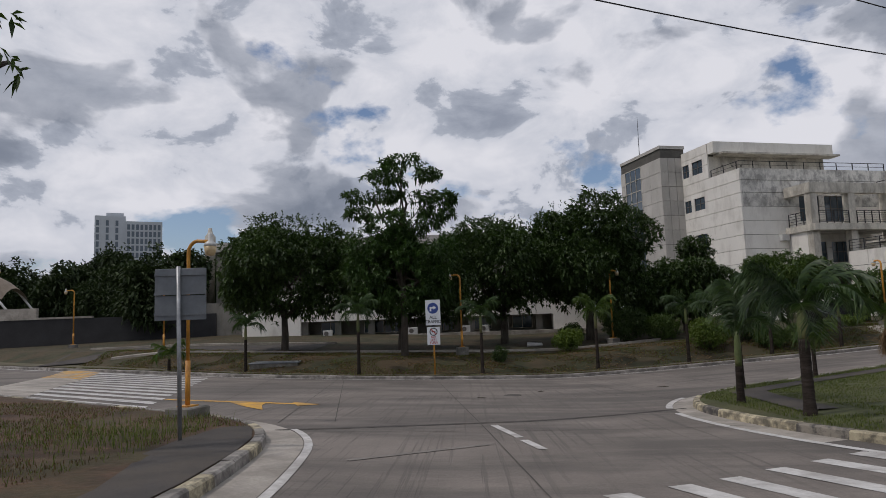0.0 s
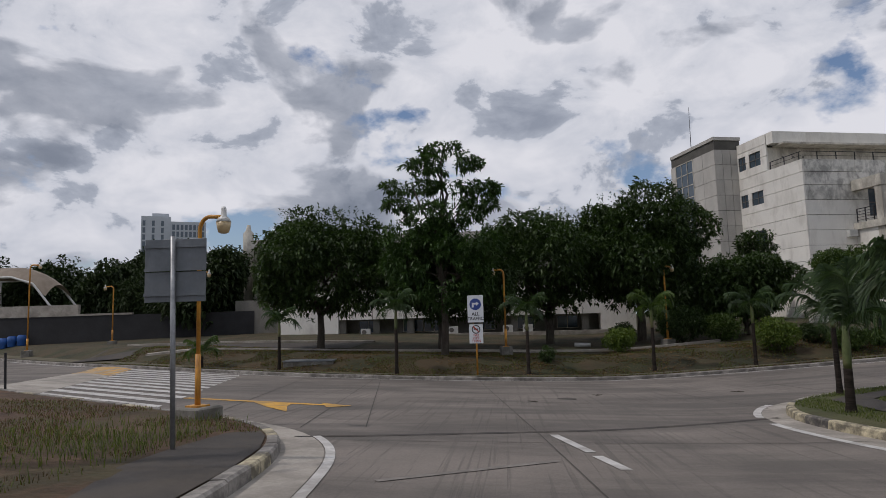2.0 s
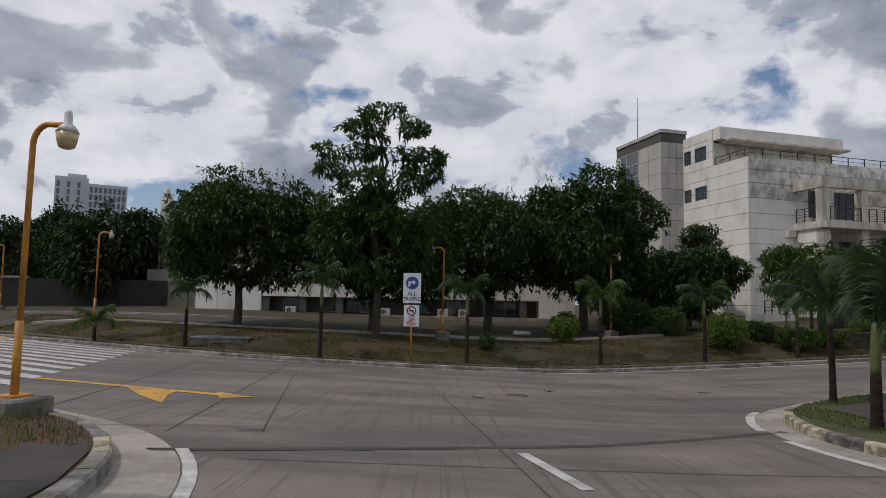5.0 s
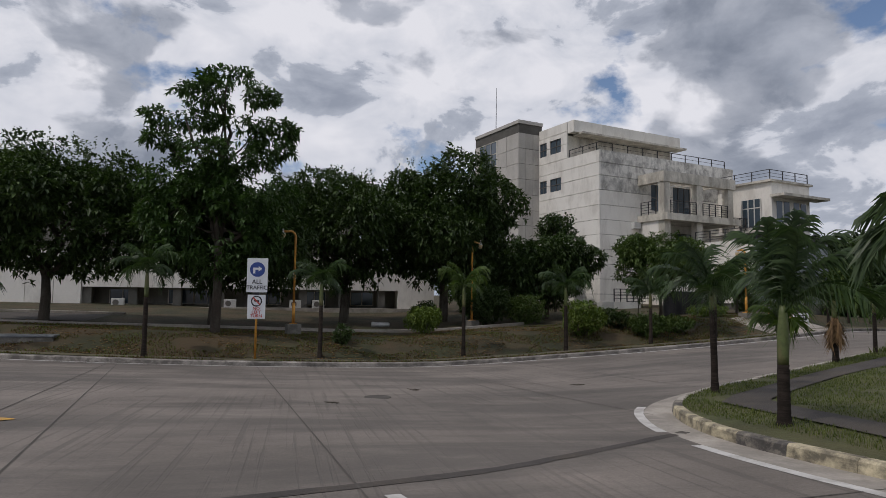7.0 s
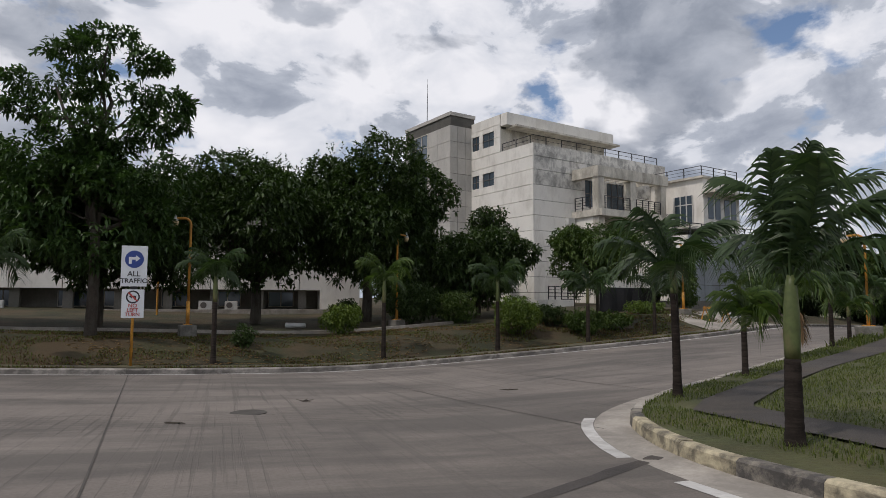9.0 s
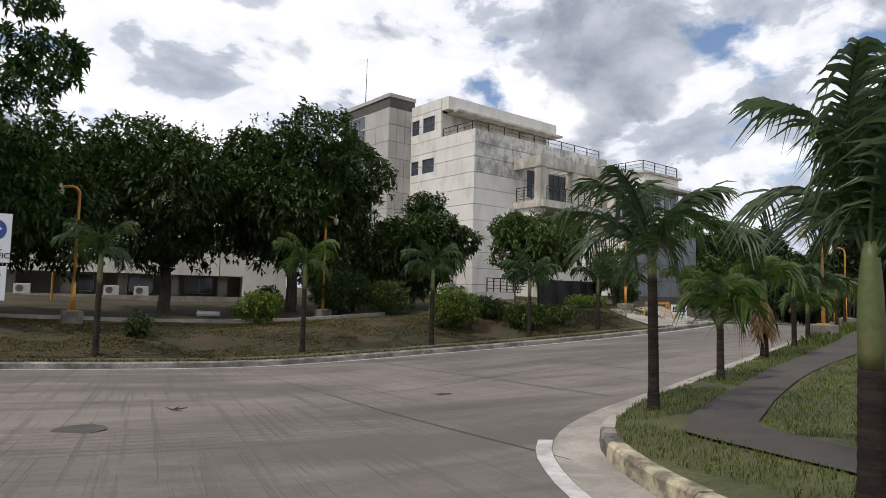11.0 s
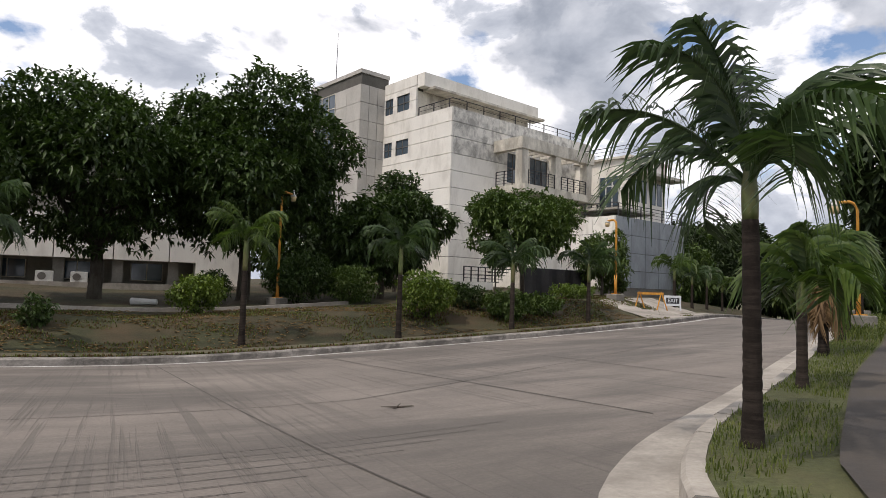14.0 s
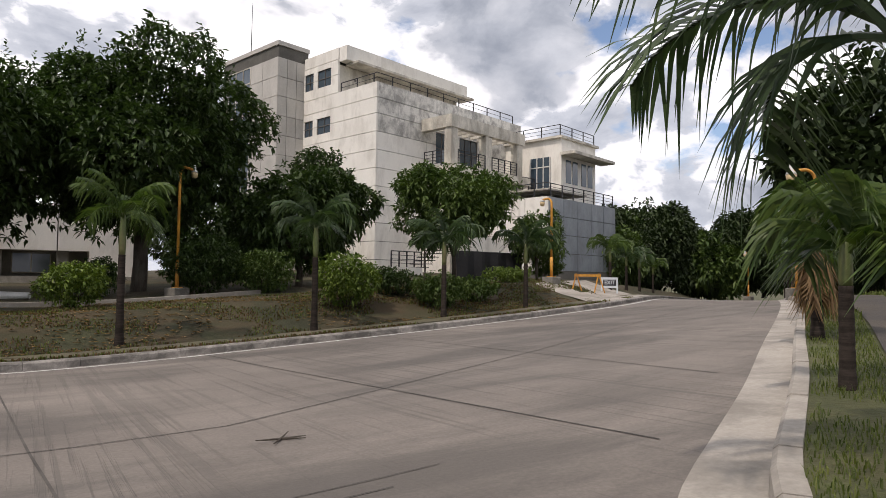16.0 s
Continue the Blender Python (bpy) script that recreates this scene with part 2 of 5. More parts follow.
M_SIGNBLUE = material("sign_blue", (0.03, 0.06, 0.24), 0.4, 0.1, 2.0, 10.0, 0.0)
M_SIGNRED = material("sign_red", (0.40, 0.05, 0.04), 0.4, 0.1, 2.0, 10.0, 0.0)
M_SIGNBLACK = material("sign_black", (0.03, 0.03, 0.035), 0.4, 0.1, 2.0, 10.0, 0.0)
M_BARK = material("tree_bark", (0.06, 0.048, 0.038), 0.95, 0.35, 2.0, 22.0, 0.8, stain=(0.12, 0.115, 0.09), stain_amt=0.4, stain_scale=(4, 4, 1), bump_dist=0.03)
M_PALMTRUNK = material("palm_trunk", (0.024, 0.019, 0.016), 0.95, 0.3, 3.0, 25.0, 0.7, stain=(0.062, 0.050, 0.042), stain_amt=0.4, stain_scale=(2, 2, 16), spread=0.25, spec=0.15)
M_SHAFT = material("palm_crownshaft", (0.085, 0.11, 0.035), 0.5, 0.25, 3.0, 18.0, 0.2, stain=(0.16, 0.12, 0.06), stain_amt=0.4, stain_scale=(3, 3, 1), spread=0.15)
M_LEAF_DARK = leaf_material("tree_leaf", (0.014, 0.030, 0.009), (0.070, 0.115, 0.028), 0.5, 0.16)
M_LEAF_TALL = leaf_material("airy_leaf", (0.018, 0.042, 0.011), (0.070, 0.130, 0.030), 0.5, 0.18)
M_LEAF_MID = leaf_material("green_leaf", (0.030, 0.062, 0.014), (0.11, 0.16, 0.035))
M_LEAF_LIGHT = leaf_material("shrub_leaf", (0.045, 0.085, 0.012), (0.17, 0.23, 0.035))
M_LEAF_FAR = leaf_material("far_leaf", (0.012, 0.024, 0.008), (0.045, 0.070, 0.020), 0.7, 0.1)
M_FROND = leaf_material("palm_frond", (0.020, 0.042, 0.016), (0.065, 0.105, 0.034), 0.45, 0.2)
M_FROND_LIGHT = leaf_material("palm_frond_sunny", (0.030, 0.062, 0.014), (0.10, 0.145, 0.032), 0.45, 0.25)
M_FROND_DEAD = leaf_material("palm_frond_dead", (0.10, 0.06, 0.03), (0.28, 0.18, 0.09), 0.8, 0.2)
M_GRASS = leaf_material("grass_blade", (0.045, 0.070, 0.014), (0.15, 0.165, 0.042), 0.6, 0.3)
M_GRASS_DRY = leaf_material("dry_grass_blade", (0.042, 0.033, 0.014), (0.14, 0.078, 0.038), 0.7, 0.3)
M_TENT = material("tent_membrane", (0.22, 0.18, 0.14), 0.7, 0.1, 0.8, 8.0, 0.1, stain=(0.13, 0.10, 0.07), stain_amt=0.4)
M_BLUE = material("blue_plastic", (0.03, 0.10, 0.32), 0.4, 0.15, 2.0, 12.0, 0.0)
M_TOWERBLOCK = material("far_tower_wall", (0.50, 0.53, 0.57), 0.8, 0.06, 0.05, 1.0, 0.0)
M_TOWERDARK = material("far_tower_glass", (0.13, 0.16, 0.20), 0.4, 0.1, 0.05, 1.0, 0.0)
M_CABLE = material("black_cable", (0.015, 0.015, 0.016), 0.6, 0.1, 2.0, 10.0, 0.0)


def glass_material():
    m = bpy.data.materials.new("window_glass")
    m.use_nodes = True
    nt = m.node_tree
    bs = nt.nodes["Principled BSDF"]
    bs.inputs["Base Color"].default_value = (0.05, 0.075, 0.10, 1)
    bs.inputs["Roughness"].default_value = 0.08
    bs.inputs["Specular IOR Level"].default_value = 0.9
    geo = nt.nodes.new("ShaderNodeNewGeometry")
    n = node(nt, "ShaderNodeTexNoise", Scale=0.5, Detail=2.0)
    nt.links.new(geo.outputs["Position"], n.inputs["Vector"])
    b = node(nt, "ShaderNodeBump", Strength=0.15, Distance=0.02)
    nt.links.new(n.outputs["Fac"], b.inputs["Height"])
    nt.links.new(b.outputs[0], bs.inputs["Normal"])
    return m


M_GLASS = glass_material()


# ---- mesh tools ----
class Mesh:
    """Collects vertices and faces; boxes, tubes, strips and sweeps."""

    def __init__(self):
        self.v, self.f = [], []

    def quad(self, a, b, c, d):
        i = len(self.v)
        self.v += [tuple(a), tuple(b), tuple(c), tuple(d)]
        self.f.append((i, i + 1, i + 2, i + 3))

    def poly(self, pts):
        i = len(self.v)
        self.v += [tuple(p) for p in pts]
        self.f.append(tuple(range(i, i + len(pts))))

    def box(self, lo, hi, m=None, bevel=0.0):
        i = len(self.v)
        (x0, y0, z0), (x1, y1, z1) = lo, hi
        if bevel:
            b = bevel
            ring = [(x0 + b, y0), (x1 - b, y0), (x1, y0 + b), (x1, y1 - b), (x1 - b, y1), (x0 + b, y1), (x0, y1 - b), (x0, y0 + b)]
            cx, cy = (x0 + x1) / 2, (y0 + y1) / 2
            lo_r = [(x, y, z0) for x, y in ring]
            hi_r = [(x, y, z1 - b) for x, y in ring]
            top = [(x + (b if x < cx else -b), y + (b if y < cy else -b), z1) for x, y in ring]
            pts = lo_r + hi_r + top
            fs = []
            for k in range(8):
                n = (k + 1) % 8
                fs += [(k, n, 8 + n, 8 + k), (8 + k, 8 + n, 16 + n, 16 + k)]
            fs += [tuple(range(7, -1, -1)), tuple(range(16, 24))]
        else:
            pts = [(x, y, z) for z in (z0, z1) for x, y in ((x0, y0), (x1, y0), (x1, y1), (x0, y1))]
            fs = [(3, 2, 1, 0), (4, 5, 6, 7), (0, 1, 5, 4), (1, 2, 6, 5), (2, 3, 7, 6), (3, 0, 4, 7)]
        self.v += [tuple(m @ Vector(p)) for p in pts] if m else pts
        self.f += [tuple(i + k for k in f) for f in fs]
        return self

    def tube(self, path, radii, sides=8, cap=True):
        path = [Vector(p) for p in path]
        if isinstance(radii, (int, float)):
            radii = [radii] * len(path)
        base = len(self.v)
        ref = None
        for k, p in enumerate(path):
            d = (path[min(k + 1, len(path) - 1)] - path[max(k - 1, 0)]).normalized()
            if ref is None:
                ref = Vector((1, 0, 0)) if abs(d.x) < 0.9 else Vector((0, 1, 0))
            a = (ref - d * ref.dot(d)).normalized()
            ref = a
            b = d.cross(a)
            for s in range(sides):
                w = 2 * math.pi * s / sides
                self.v.append(tuple(p + (a * math.cos(w) + b * math.sin(w)) * radii[k]))
        for k in range(len(path) - 1):
            for s in range(sides):
                n = (s + 1) % sides
                self.f.append((base + k * sides + s, base + k * sides + n, base + (k + 1) * sides + n, base + (k + 1) * sides + s))
        if cap:
            self.f.append(tuple(base + s for s in range(sides - 1, -1, -1)))
            self.f.append(tuple(base + (len(path) - 1) * sides + s for s in range(sides)))
        return self

    def sheet(self, rows):
        """Rows of points, all equally long, joined by quads."""
        i, n = len(self.v), len(rows[0])
        for r in rows:
            self.v += [tuple(p) for p in r]
        for a in range(len(rows) - 1):
            for b in range(n - 1):
                k = i + a * n + b
                self.f.append((k, k + 1, k + n + 1, k + n))
        return self

    def data(self, name, mat, smooth=False):
        me = bpy.data.meshes.new(name)
        me.from_pydata(self.v, [], self.f)
        me.materials.append(mat)
        if smooth:
            me.polygons.foreach_set("use_smooth", [True] * len(me.polygons))
        me.update()
        return me


def part(name, mesh, mat, parent=None, label="", smooth=False):
    data = mesh if isinstance(mesh, bpy.types.Mesh) else mesh.data(name, mat, smooth)
    ob = new(name, data)
    if parent:
        ob.parent = parent
    if label:
        ob["label"] = label
    return ob


def thing(name, at, label, category, group="", kind="", turn=0.0):
    ob = new(name)
    ob.empty_display_size = 0.3
    ob.matrix_basis = pose(*at, 0, 0, turn)
    return tagged(ob, label, category, group, kind)


# ---- lie of the land ----
def soft_over(v, w):
    return w * math.log1p(math.exp(min(v / w, 50.0))) if v / w < 50 else v


def road_z(x, y):
    """Road level: falls gently towards the junction, then levels out along the cross road."""
    xl = x + soft_over(-x - 22, 2)
    ym = y - soft_over(y - 37.5, 2)
    ym = ym + soft_over(-ym - 6, 1.5)
    return -0.0332 * xl - 0.0465 * ym + 0.085 * (soft_over(x - 6, 1.2) - soft_over(x - 32, 2))


def interp(x, pts):
    if x <= pts[0][0]:
        return pts[0][1]
    for (a, p), (b, q) in zip(pts, pts[1:]):
        if x <= b:
            return p + (q - p) * (x - a) / (b - a)
    return pts[-1][1]


FAR_KERB = [(-60, 68), (-42, 53.5), (-26, 42.2), (-14, 36.2), (-8, 34), (-2, 33.2), (4, 34), (10, 34.8), (16, 35.4), (22, 36.6), (29, 39), (40, 45.5), (60, 58), (90, 77)]
BANK = [(0, 0.15), (1.8, 0.17), (4.8, 0.95), (9, 1.05), (34, 1.95), (80, 2.3)]


def smooth_line(pts, step=0.5):
    """A Catmull-Rom line through the points, at even steps."""
    out = []
    p = [Vector((*q, 0)) for q in pts]
    p = [2 * p[0] - p[1]] + p + [2 * p[-1] - p[-2]]
    for i in range(1, len(p) - 2):
        n = max(2, int((p[i + 1] - p[i]).length / step))
        for k in range(n):
            t = k / n
            out.append(0.5 * (2 * p[i] + (p[i + 1] - p[i - 1]) * t + (2 * p[i - 1] - 5 * p[i] + 4 * p[i + 1] - p[i + 2]) * t * t
                              + (3 * p[i] - p[i - 1] - 3 * p[i + 1] + p[i + 2]) * t ** 3))
    out.append(p[-2])
    return out


FAR_LINE = smooth_line(FAR_KERB, 1.0)
FAR_XY = [(p.x, p.y) for p in FAR_LINE]


def far_y(x):
    return interp(x, FAR_XY)


def land_z(x, y):
    """Ground beyond the far kerb: verge, bank and raised lawn."""
    d = (y - far_y(x)) * 0.94
    return road_z(x, y) + interp(d, BANK)


def side_of(line, k):
    d = (line[min(k + 1, len(line) - 1)] - line[max(k - 1, 0)]).normalized()
    return Vector((-d.y, d.x, 0))


def offset(line, dist):
    return [p + side_of(line, k) * dist for k, p in enumerate(line)]


def ribbon(line, d0, d1, height, cross=1):
    """A strip along a line between two offsets, laid at height(x, y)."""
    m = Mesh()
    rows = []
    for k in range(cross + 1):
        o = offset(line, d0 + (d1 - d0) * k / cross)
        rows.append([(p.x, p.y, height(p.x, p.y)) for p in o])
    return m.sheet(rows[::-1] if d1 > d0 else rows)


# ---- ground, road, lawns ----
def build_ground():
    m = Mesh()
    xs = [-2500, -900, -400, -200, -120, -80, -60] + [-50 + 5 * i for i in range(29)] + [100, 130, 200, 400, 900, 2500]
    ys = [-2500, -900, -400, -150, -80, -50, -35] + [-25 + 5 * i for i in range(28)] + [125, 160, 220, 400, 900, 2500]
    m.sheet([[(x, y, road_z(max(-60, min(90, x)), max(-30, min(110, y))) - 0.25) for x in xs] for y in ys])
    tagged(part("ground", m, M_SOIL), "dark earthy ground under the roads and lawns", "ground", kind="structure")


def build_road():
    m = Mesh()
    n = 40
    rows = []
    xs = [-58 + 1.5 * i for i in range(98)]
    for k in range(n + 1):
        row = []
        for x in xs:
            y1 = far_y(x) + 0.05
            y = -30 + (y1 + 30) * (k / n)
            row.append((x, y, road_z(x, y)))
        rows.append(row)
    m.sheet(rows)
    tagged(part("road", m, M_ROAD, smooth=True), "grey grooved concrete road surface with dark tyre stains", "road", kind="structure")


def build_far_land():
    m = Mesh()
    ds = [0.28, 0.6, 1.2, 1.8, 2.4, 3.0, 3.6, 4.2, 4.8, 6, 7.5, 9, 13, 20, 30, 45, 70, 110]
    rows = []
    for d in ds:
        row = []
        for x, y in FAR_XY:
            yy = y + d / 0.94
            z = road_z(x, min(yy, y + 40)) + interp(d, BANK)
            if d > 1:
                z += 0.05 * noise.noise((x * 0.5, yy * 0.5, 0))
            row.append((x, yy, z))
        rows.append(row)
    m.sheet(rows)
    tagged(part("lawn", m, M_LAWN, smooth=True), "patchy brown and green lawn rising from the kerb", "lawn", kind="structure")
    w = ribbon(FAR_LINE, 0.75, 1.75, lambda x, y: land_z(x, y) + 0.012)
    tagged(part("pavement", w, M_WALK), "dirty concrete footway strip behind the kerb", "footway", kind="structure")


def sweep_kerb(name, line, width, height, label, mats, piece=1.0, lean=0.03, base=road_z):
    """A kerb of single stones along a line; its face stands on the line and it reaches to the left of it."""
    top = thing(name, (0, 0, 0), label, "kerb", kind="structure")
    acc, start = 0.0, 0
    pieces = []
    for k in range(1, len(line)):
        acc += (line[k] - line[k - 1]).length
        if acc >= piece or k == len(line) - 1:
            pieces.append((start, k))
            start, acc = k, 0.0
    for i, (a, b) in enumerate(pieces):
        pts = line[a:b + 1]
        m = Mesh()
        rows = [[], [], [], [], []]
        jig = random.uniform(-0.008, 0.008)
        for k, p in enumerate(pts):
            s = side_of(line, a + k)
            q = p
            if k == 0:
                q = p + (pts[1] - p).normalized() * 0.003
            if k == len(pts) - 1:
                q = p + (pts[-2] - p).normalized() * 0.003
            z = base(q.x, q.y) + jig
            for r, (o, h) in enumerate(((0, -0.1), (lean * 0.6, height - 0.03), (lean + 0.02, height), (width - 0.02, height), (width, -0.05))):
                g = q + s * o
                rows[r].append((g.x, g.y, z + h))
        m.sheet(rows)
        m.poly([r[0] for r in rows])
        m.poly([r[-1] for r in rows][::-1])
        part("kerb_stone", m, mats[i % len(mats)] if isinstance(mats, list) else mats(i, pts[0]), top)
    return top


ISLAND_R = [(19, -16), (14, -5.5), (10.8, 1.5), (8.6, 6.8), (7.3, 10.3), (6.7, 12.4), (6.4, 14.2), (6.32, 15.6), (6.38, 16.6), (6.6, 17.6), (6.95, 18.5), (7.35, 19.25), (7.95, 20.0), (8.7, 20.65), (9.5, 21.2), (10.5, 21.72), (12.9, 22.95), (16.5, 24.9), (23.8, 28.8), (30, 32.3), (42, 39.6), (60, 50.6), (90, 69)]
ISLAND_L = [(-50, 46), (-30, 32), (-20, 24.4), (-14, 20.3), (-8.3, 16.75), (-5.6, 15.0), (-4.5, 14.2), (-3.7, 13.3), (-3.1, 12.2), (-2.72, 11.0), (-2.5, 9.6), (-2.3, 7.4), (-2.25, 5), (-2.4, 0), (-2.9, -8), (-3.6, -16)]
LINE_R = smooth_line(ISLAND_R, 0.4)[::-1]
LINE_L = smooth_line(ISLAND_L, 0.4)[::-1]


def verge_z(x, y):
    return road_z(x, y) + 0.14


def island_sheet(line, inner, mat, name, label):
    m = Mesh()
    o = offset(line, 0.16)
    L = len(o)
    steps = [0, 0.01, 0.03, 0.06, 0.1, 0.16, 0.25, 0.4, 0.6, 1]
    rows = []
    for s in steps:
        row = []
        for k, p in enumerate(o):
            q = inner(k / (L - 1))
            g = p.lerp(q, s)
            row.append((g.x, g.y, verge_z(g.x, g.y) + (0.03 * noise.noise((g.x * 0.6, g.y * 0.6, 3)) if s > 0.02 else 0) + min(0.25, s * 2.0) * 0.3))
        rows.append(row)
    m.sheet(rows[::-1])
    tagged(part(name, m, mat, smooth=True), label, "lawn", kind="structure")


build_ground()
build_road()
build_far_land()
island_sheet(LINE_R, lambda f: Vector((95, 30, 0)).lerp(Vector((45, -22, 0)), f), M_TURF, "lawn_island", "green grass verge inside the curved kerb")
island_sheet(LINE_L, lambda f: Vector((-40, -24, 0)).lerp(Vector((-60, 20, 0)), f), M_DIRT, "lawn_corner", "dry grassy corner verge with bare soil patches")
sweep_kerb("kerb_far", FAR_LINE, 0.28, 0.16, "long stained concrete kerb along the lawn", [M_KERB], 1.0)


def island_paint(i, p):
    if p.x > 8.3 and p.y > 17:
        return M_GUTTER
    return M_KERB_DARK if i % 4 == 1 else M_KERB_PAINT


sweep_kerb("kerb_island", LINE_R, 0.20, 0.17, "curved kerb with worn yellow and black paint", island_paint, 0.8)
sweep_kerb("kerb_corner", LINE_L, 0.22, 0.17, "curved stained concrete kerb with flaking white paint", [M_KERB, M_KERB, M_KERB_PAINT], 0.8)


def lay(dz):
    return lambda x, y: road_z(x, y) + dz


def near_part(line, x0, x1, y0, y1):
    return [p for p in line if x0 < p.x < x1 and y0 < p.y < y1]


g_r = near_part(LINE_R, 6, 60, 11.0, 60)
rows = [[], [], []]
for k, p in enumerate(g_r):
    wide = 0.44 + 0.06 * max(0.0, min(1.0, (9.6 - p.x) / 1.8))
    for r, o in enumerate((0.02, -wide / 2, -wide)):
        q = p + side_of(g_r, k) * o
        rows[r].append((q.x, q.y, road_z(q.x, q.y) + 0.006))
tagged(part("gutter_island", Mesh().sheet(rows), M_GUTTER), "pale concrete gutter along the island kerb", "gutter", kind="structure")
g_l = near_part(LINE_L, -7, 0, 2, 15.6)
tagged(part("gutter_corner", ribbon(g_l, -0.62, 0.02, lay(0.006), 2), M_GUTTER), "pale concrete gutter round the corner kerb", "gutter", kind="structure")
far_g = near_part(FAR_LINE, -40, 60, 0, 70)
tagged(part("edge_line_far", ribbon(far_g, -0.42, -0.24, lay(0.008)), M_WHITE), "thin worn white edge line below the kerb", "road marking", kind="structure")


def marking(name, mesh, mat, label):
    return tagged(part(name, mesh, mat), label, "road marking", kind="structure")


e_r = near_part(LINE_R, 6, 7.75, 17.1, 20.8)
marking("edge_line_island", ribbon(e_r, -0.68, -0.51, lay(0.010)), M_WHITE, "white curved edge line beside the gutter")
e_r2 = near_part(LINE_R, 6, 12, 9, 16.6)
marking("edge_line_island_near", ribbon(e_r2, -0.68, -0.51, lay(0.010)), M_WHITE, "white edge line beside the gutter")
e_l = near_part(LINE_L, -3.5, 0, 3, 13.0)
marking("edge_line_corner", ribbon(e_l, -0.78, -0.64, lay(0.010)), M_WHITE, "white curved edge line beside the corner gutter")


def stripe(a, b, w, dz=0.009, steps=8):
    """A straight painted strip from a to b, w wide."""
    a, b = Vector((*a, 0)), Vector((*b, 0))
    n = max(2, int((b - a).length / 1.2))
    return ribbon([a.lerp(b, k / n) for k in range(n + 1)], -w / 2, w / 2, lay(dz))


marking("lane_dash", stripe((1.22, 14.12), (1.63, 12.22), 0.16), M_WHITE, "short worn white lane dash")
marking("lane_dash", stripe((1.67, 11.9), (1.9, 10.86), 0.16), M_WHITE, "short worn white lane dash")
marking("stop_line", stripe((-1.1, 9.75), (1.1, 11.42), 0.13), M_FADED, "faded pale line across the lane")

# zebra crossing by the corner island
ZA, ZB, ZC, ZD = Vector((-13.7, 20.6, 0)), Vector((-8.0, 17.2, 0)), Vector((-13.3, 35.0, 0)), Vector((-22.2, 40.0, 0))
zebra = thing("zebra_crossing", (0, 0, 0), "white striped zebra crossing on grey concrete", "zebra crossing", kind="structure")
for i in range(12):
    f0, f1 = (i + 0.12) / 12, (i + 0.62) / 12
    m = Mesh()
    rows = []
    for f in (f0, f1):
        a, b = ZA.lerp(ZD, f), ZB.lerp(ZC, f)
        rows.append([(q.x, q.y, road_z(q.x, q.y) + 0.01) for q in [a.lerp(b, k / 6) for k in range(7)]])
    part("stripe", m.sheet(rows), M_WHITE, zebra)
hump = Mesh()
rows = []
for f in [k / 8 for k in range(9)]:
    a, b = ZA.lerp(ZD, f), ZA.lerp(ZD, f) + Vector((-3.6, 2.2, 0))
    rows.append([(q.x, q.y, road_z(q.x, q.y) + 0.012 + 0.07 * math.sin(math.pi * k / 6)) for k, q in [(k, a.lerp(b, k / 6)) for k in range(7)]])
tagged(part("speed_hump", hump.sheet(rows), M_GUTTER, smooth=True), "low pale concrete speed hump across the road", "speed hump", kind="structure")
for i in range(6):
    f0, f1 = 0.62 + i * 0.062, 0.655 + i * 0.062
    m = Mesh()
    rows = []
    for f in (f0, f1):
        a = ZA.lerp(ZD, f)
        b = a + Vector((-3.6, 2.2, 0))
        rows.append([(q.x, q.y, road_z(q.x, q.y) + 0.018 + 0.07 * math.sin(math.pi * k / 6)) for k, q in [(k, a.lerp(b, k / 6)) for k in range(7)]])
    marking("hump_stripe", m.sheet(rows), M_YELLOW, "worn yellow stripe on the speed hump")
near_zebra = thing("zebra_crossing", (0, 0, 0), "worn white zebra stripes across the side road", "zebra crossing", kind="structure")
for i, (x, y) in enumerate(((2.14, 7.63), (3.0, 8.1), (3.77, 8.55), (4.6, 9.13), (5.46, 9.65), (6.24, 10.1))):
    part("stripe", stripe((x + 0.2, y), (x + 1.3, y - 2.4), 0.36), M_WHITE, near_zebra)

far_zebra = thing("zebra_crossing", (0, 0, 0), "white zebra crossing at the far end of the road", "zebra crossing", kind="structure")
for i in range(8):
    q = Vector((45.5, 47.6, 0)).lerp(Vector((49.5, 44.6, 0)), i / 7)
    part("stripe", stripe((q.x, q.y), (q.x + 2.6, q.y + 1.6), 0.38), M_WHITE, far_zebra)

# yellow turning arrow
marking("arrow_shaft", stripe((-8.9, 20.55), (-4.35, 19.15), 0.30), M_YELLOW, "faded yellow arrow shaft painted on concrete")
for pts in (((-6.75, 20.02), (-5.7, 18.4), (-4.75, 17.25), (-5.2, 18.6), (-5.35, 19.58)), ((-4.62, 19.72), (-4.16, 18.52), (-3.6, 18.98))):
    am = Mesh()
    am.poly([(x, y, road_z(x, y) + 0.011) for x, y in pts])
    marking("arrow_head", am, M_YELLOW, "faded yellow arrow head painted on concrete")


# joints between road slabs
def joint(a, b, w=0.022):
    tagged(part("slab_joint", stripe(a, b, w, 0.007), M_JOINT), "dark sealed joint between road slabs", "slab joint", kind="structure")


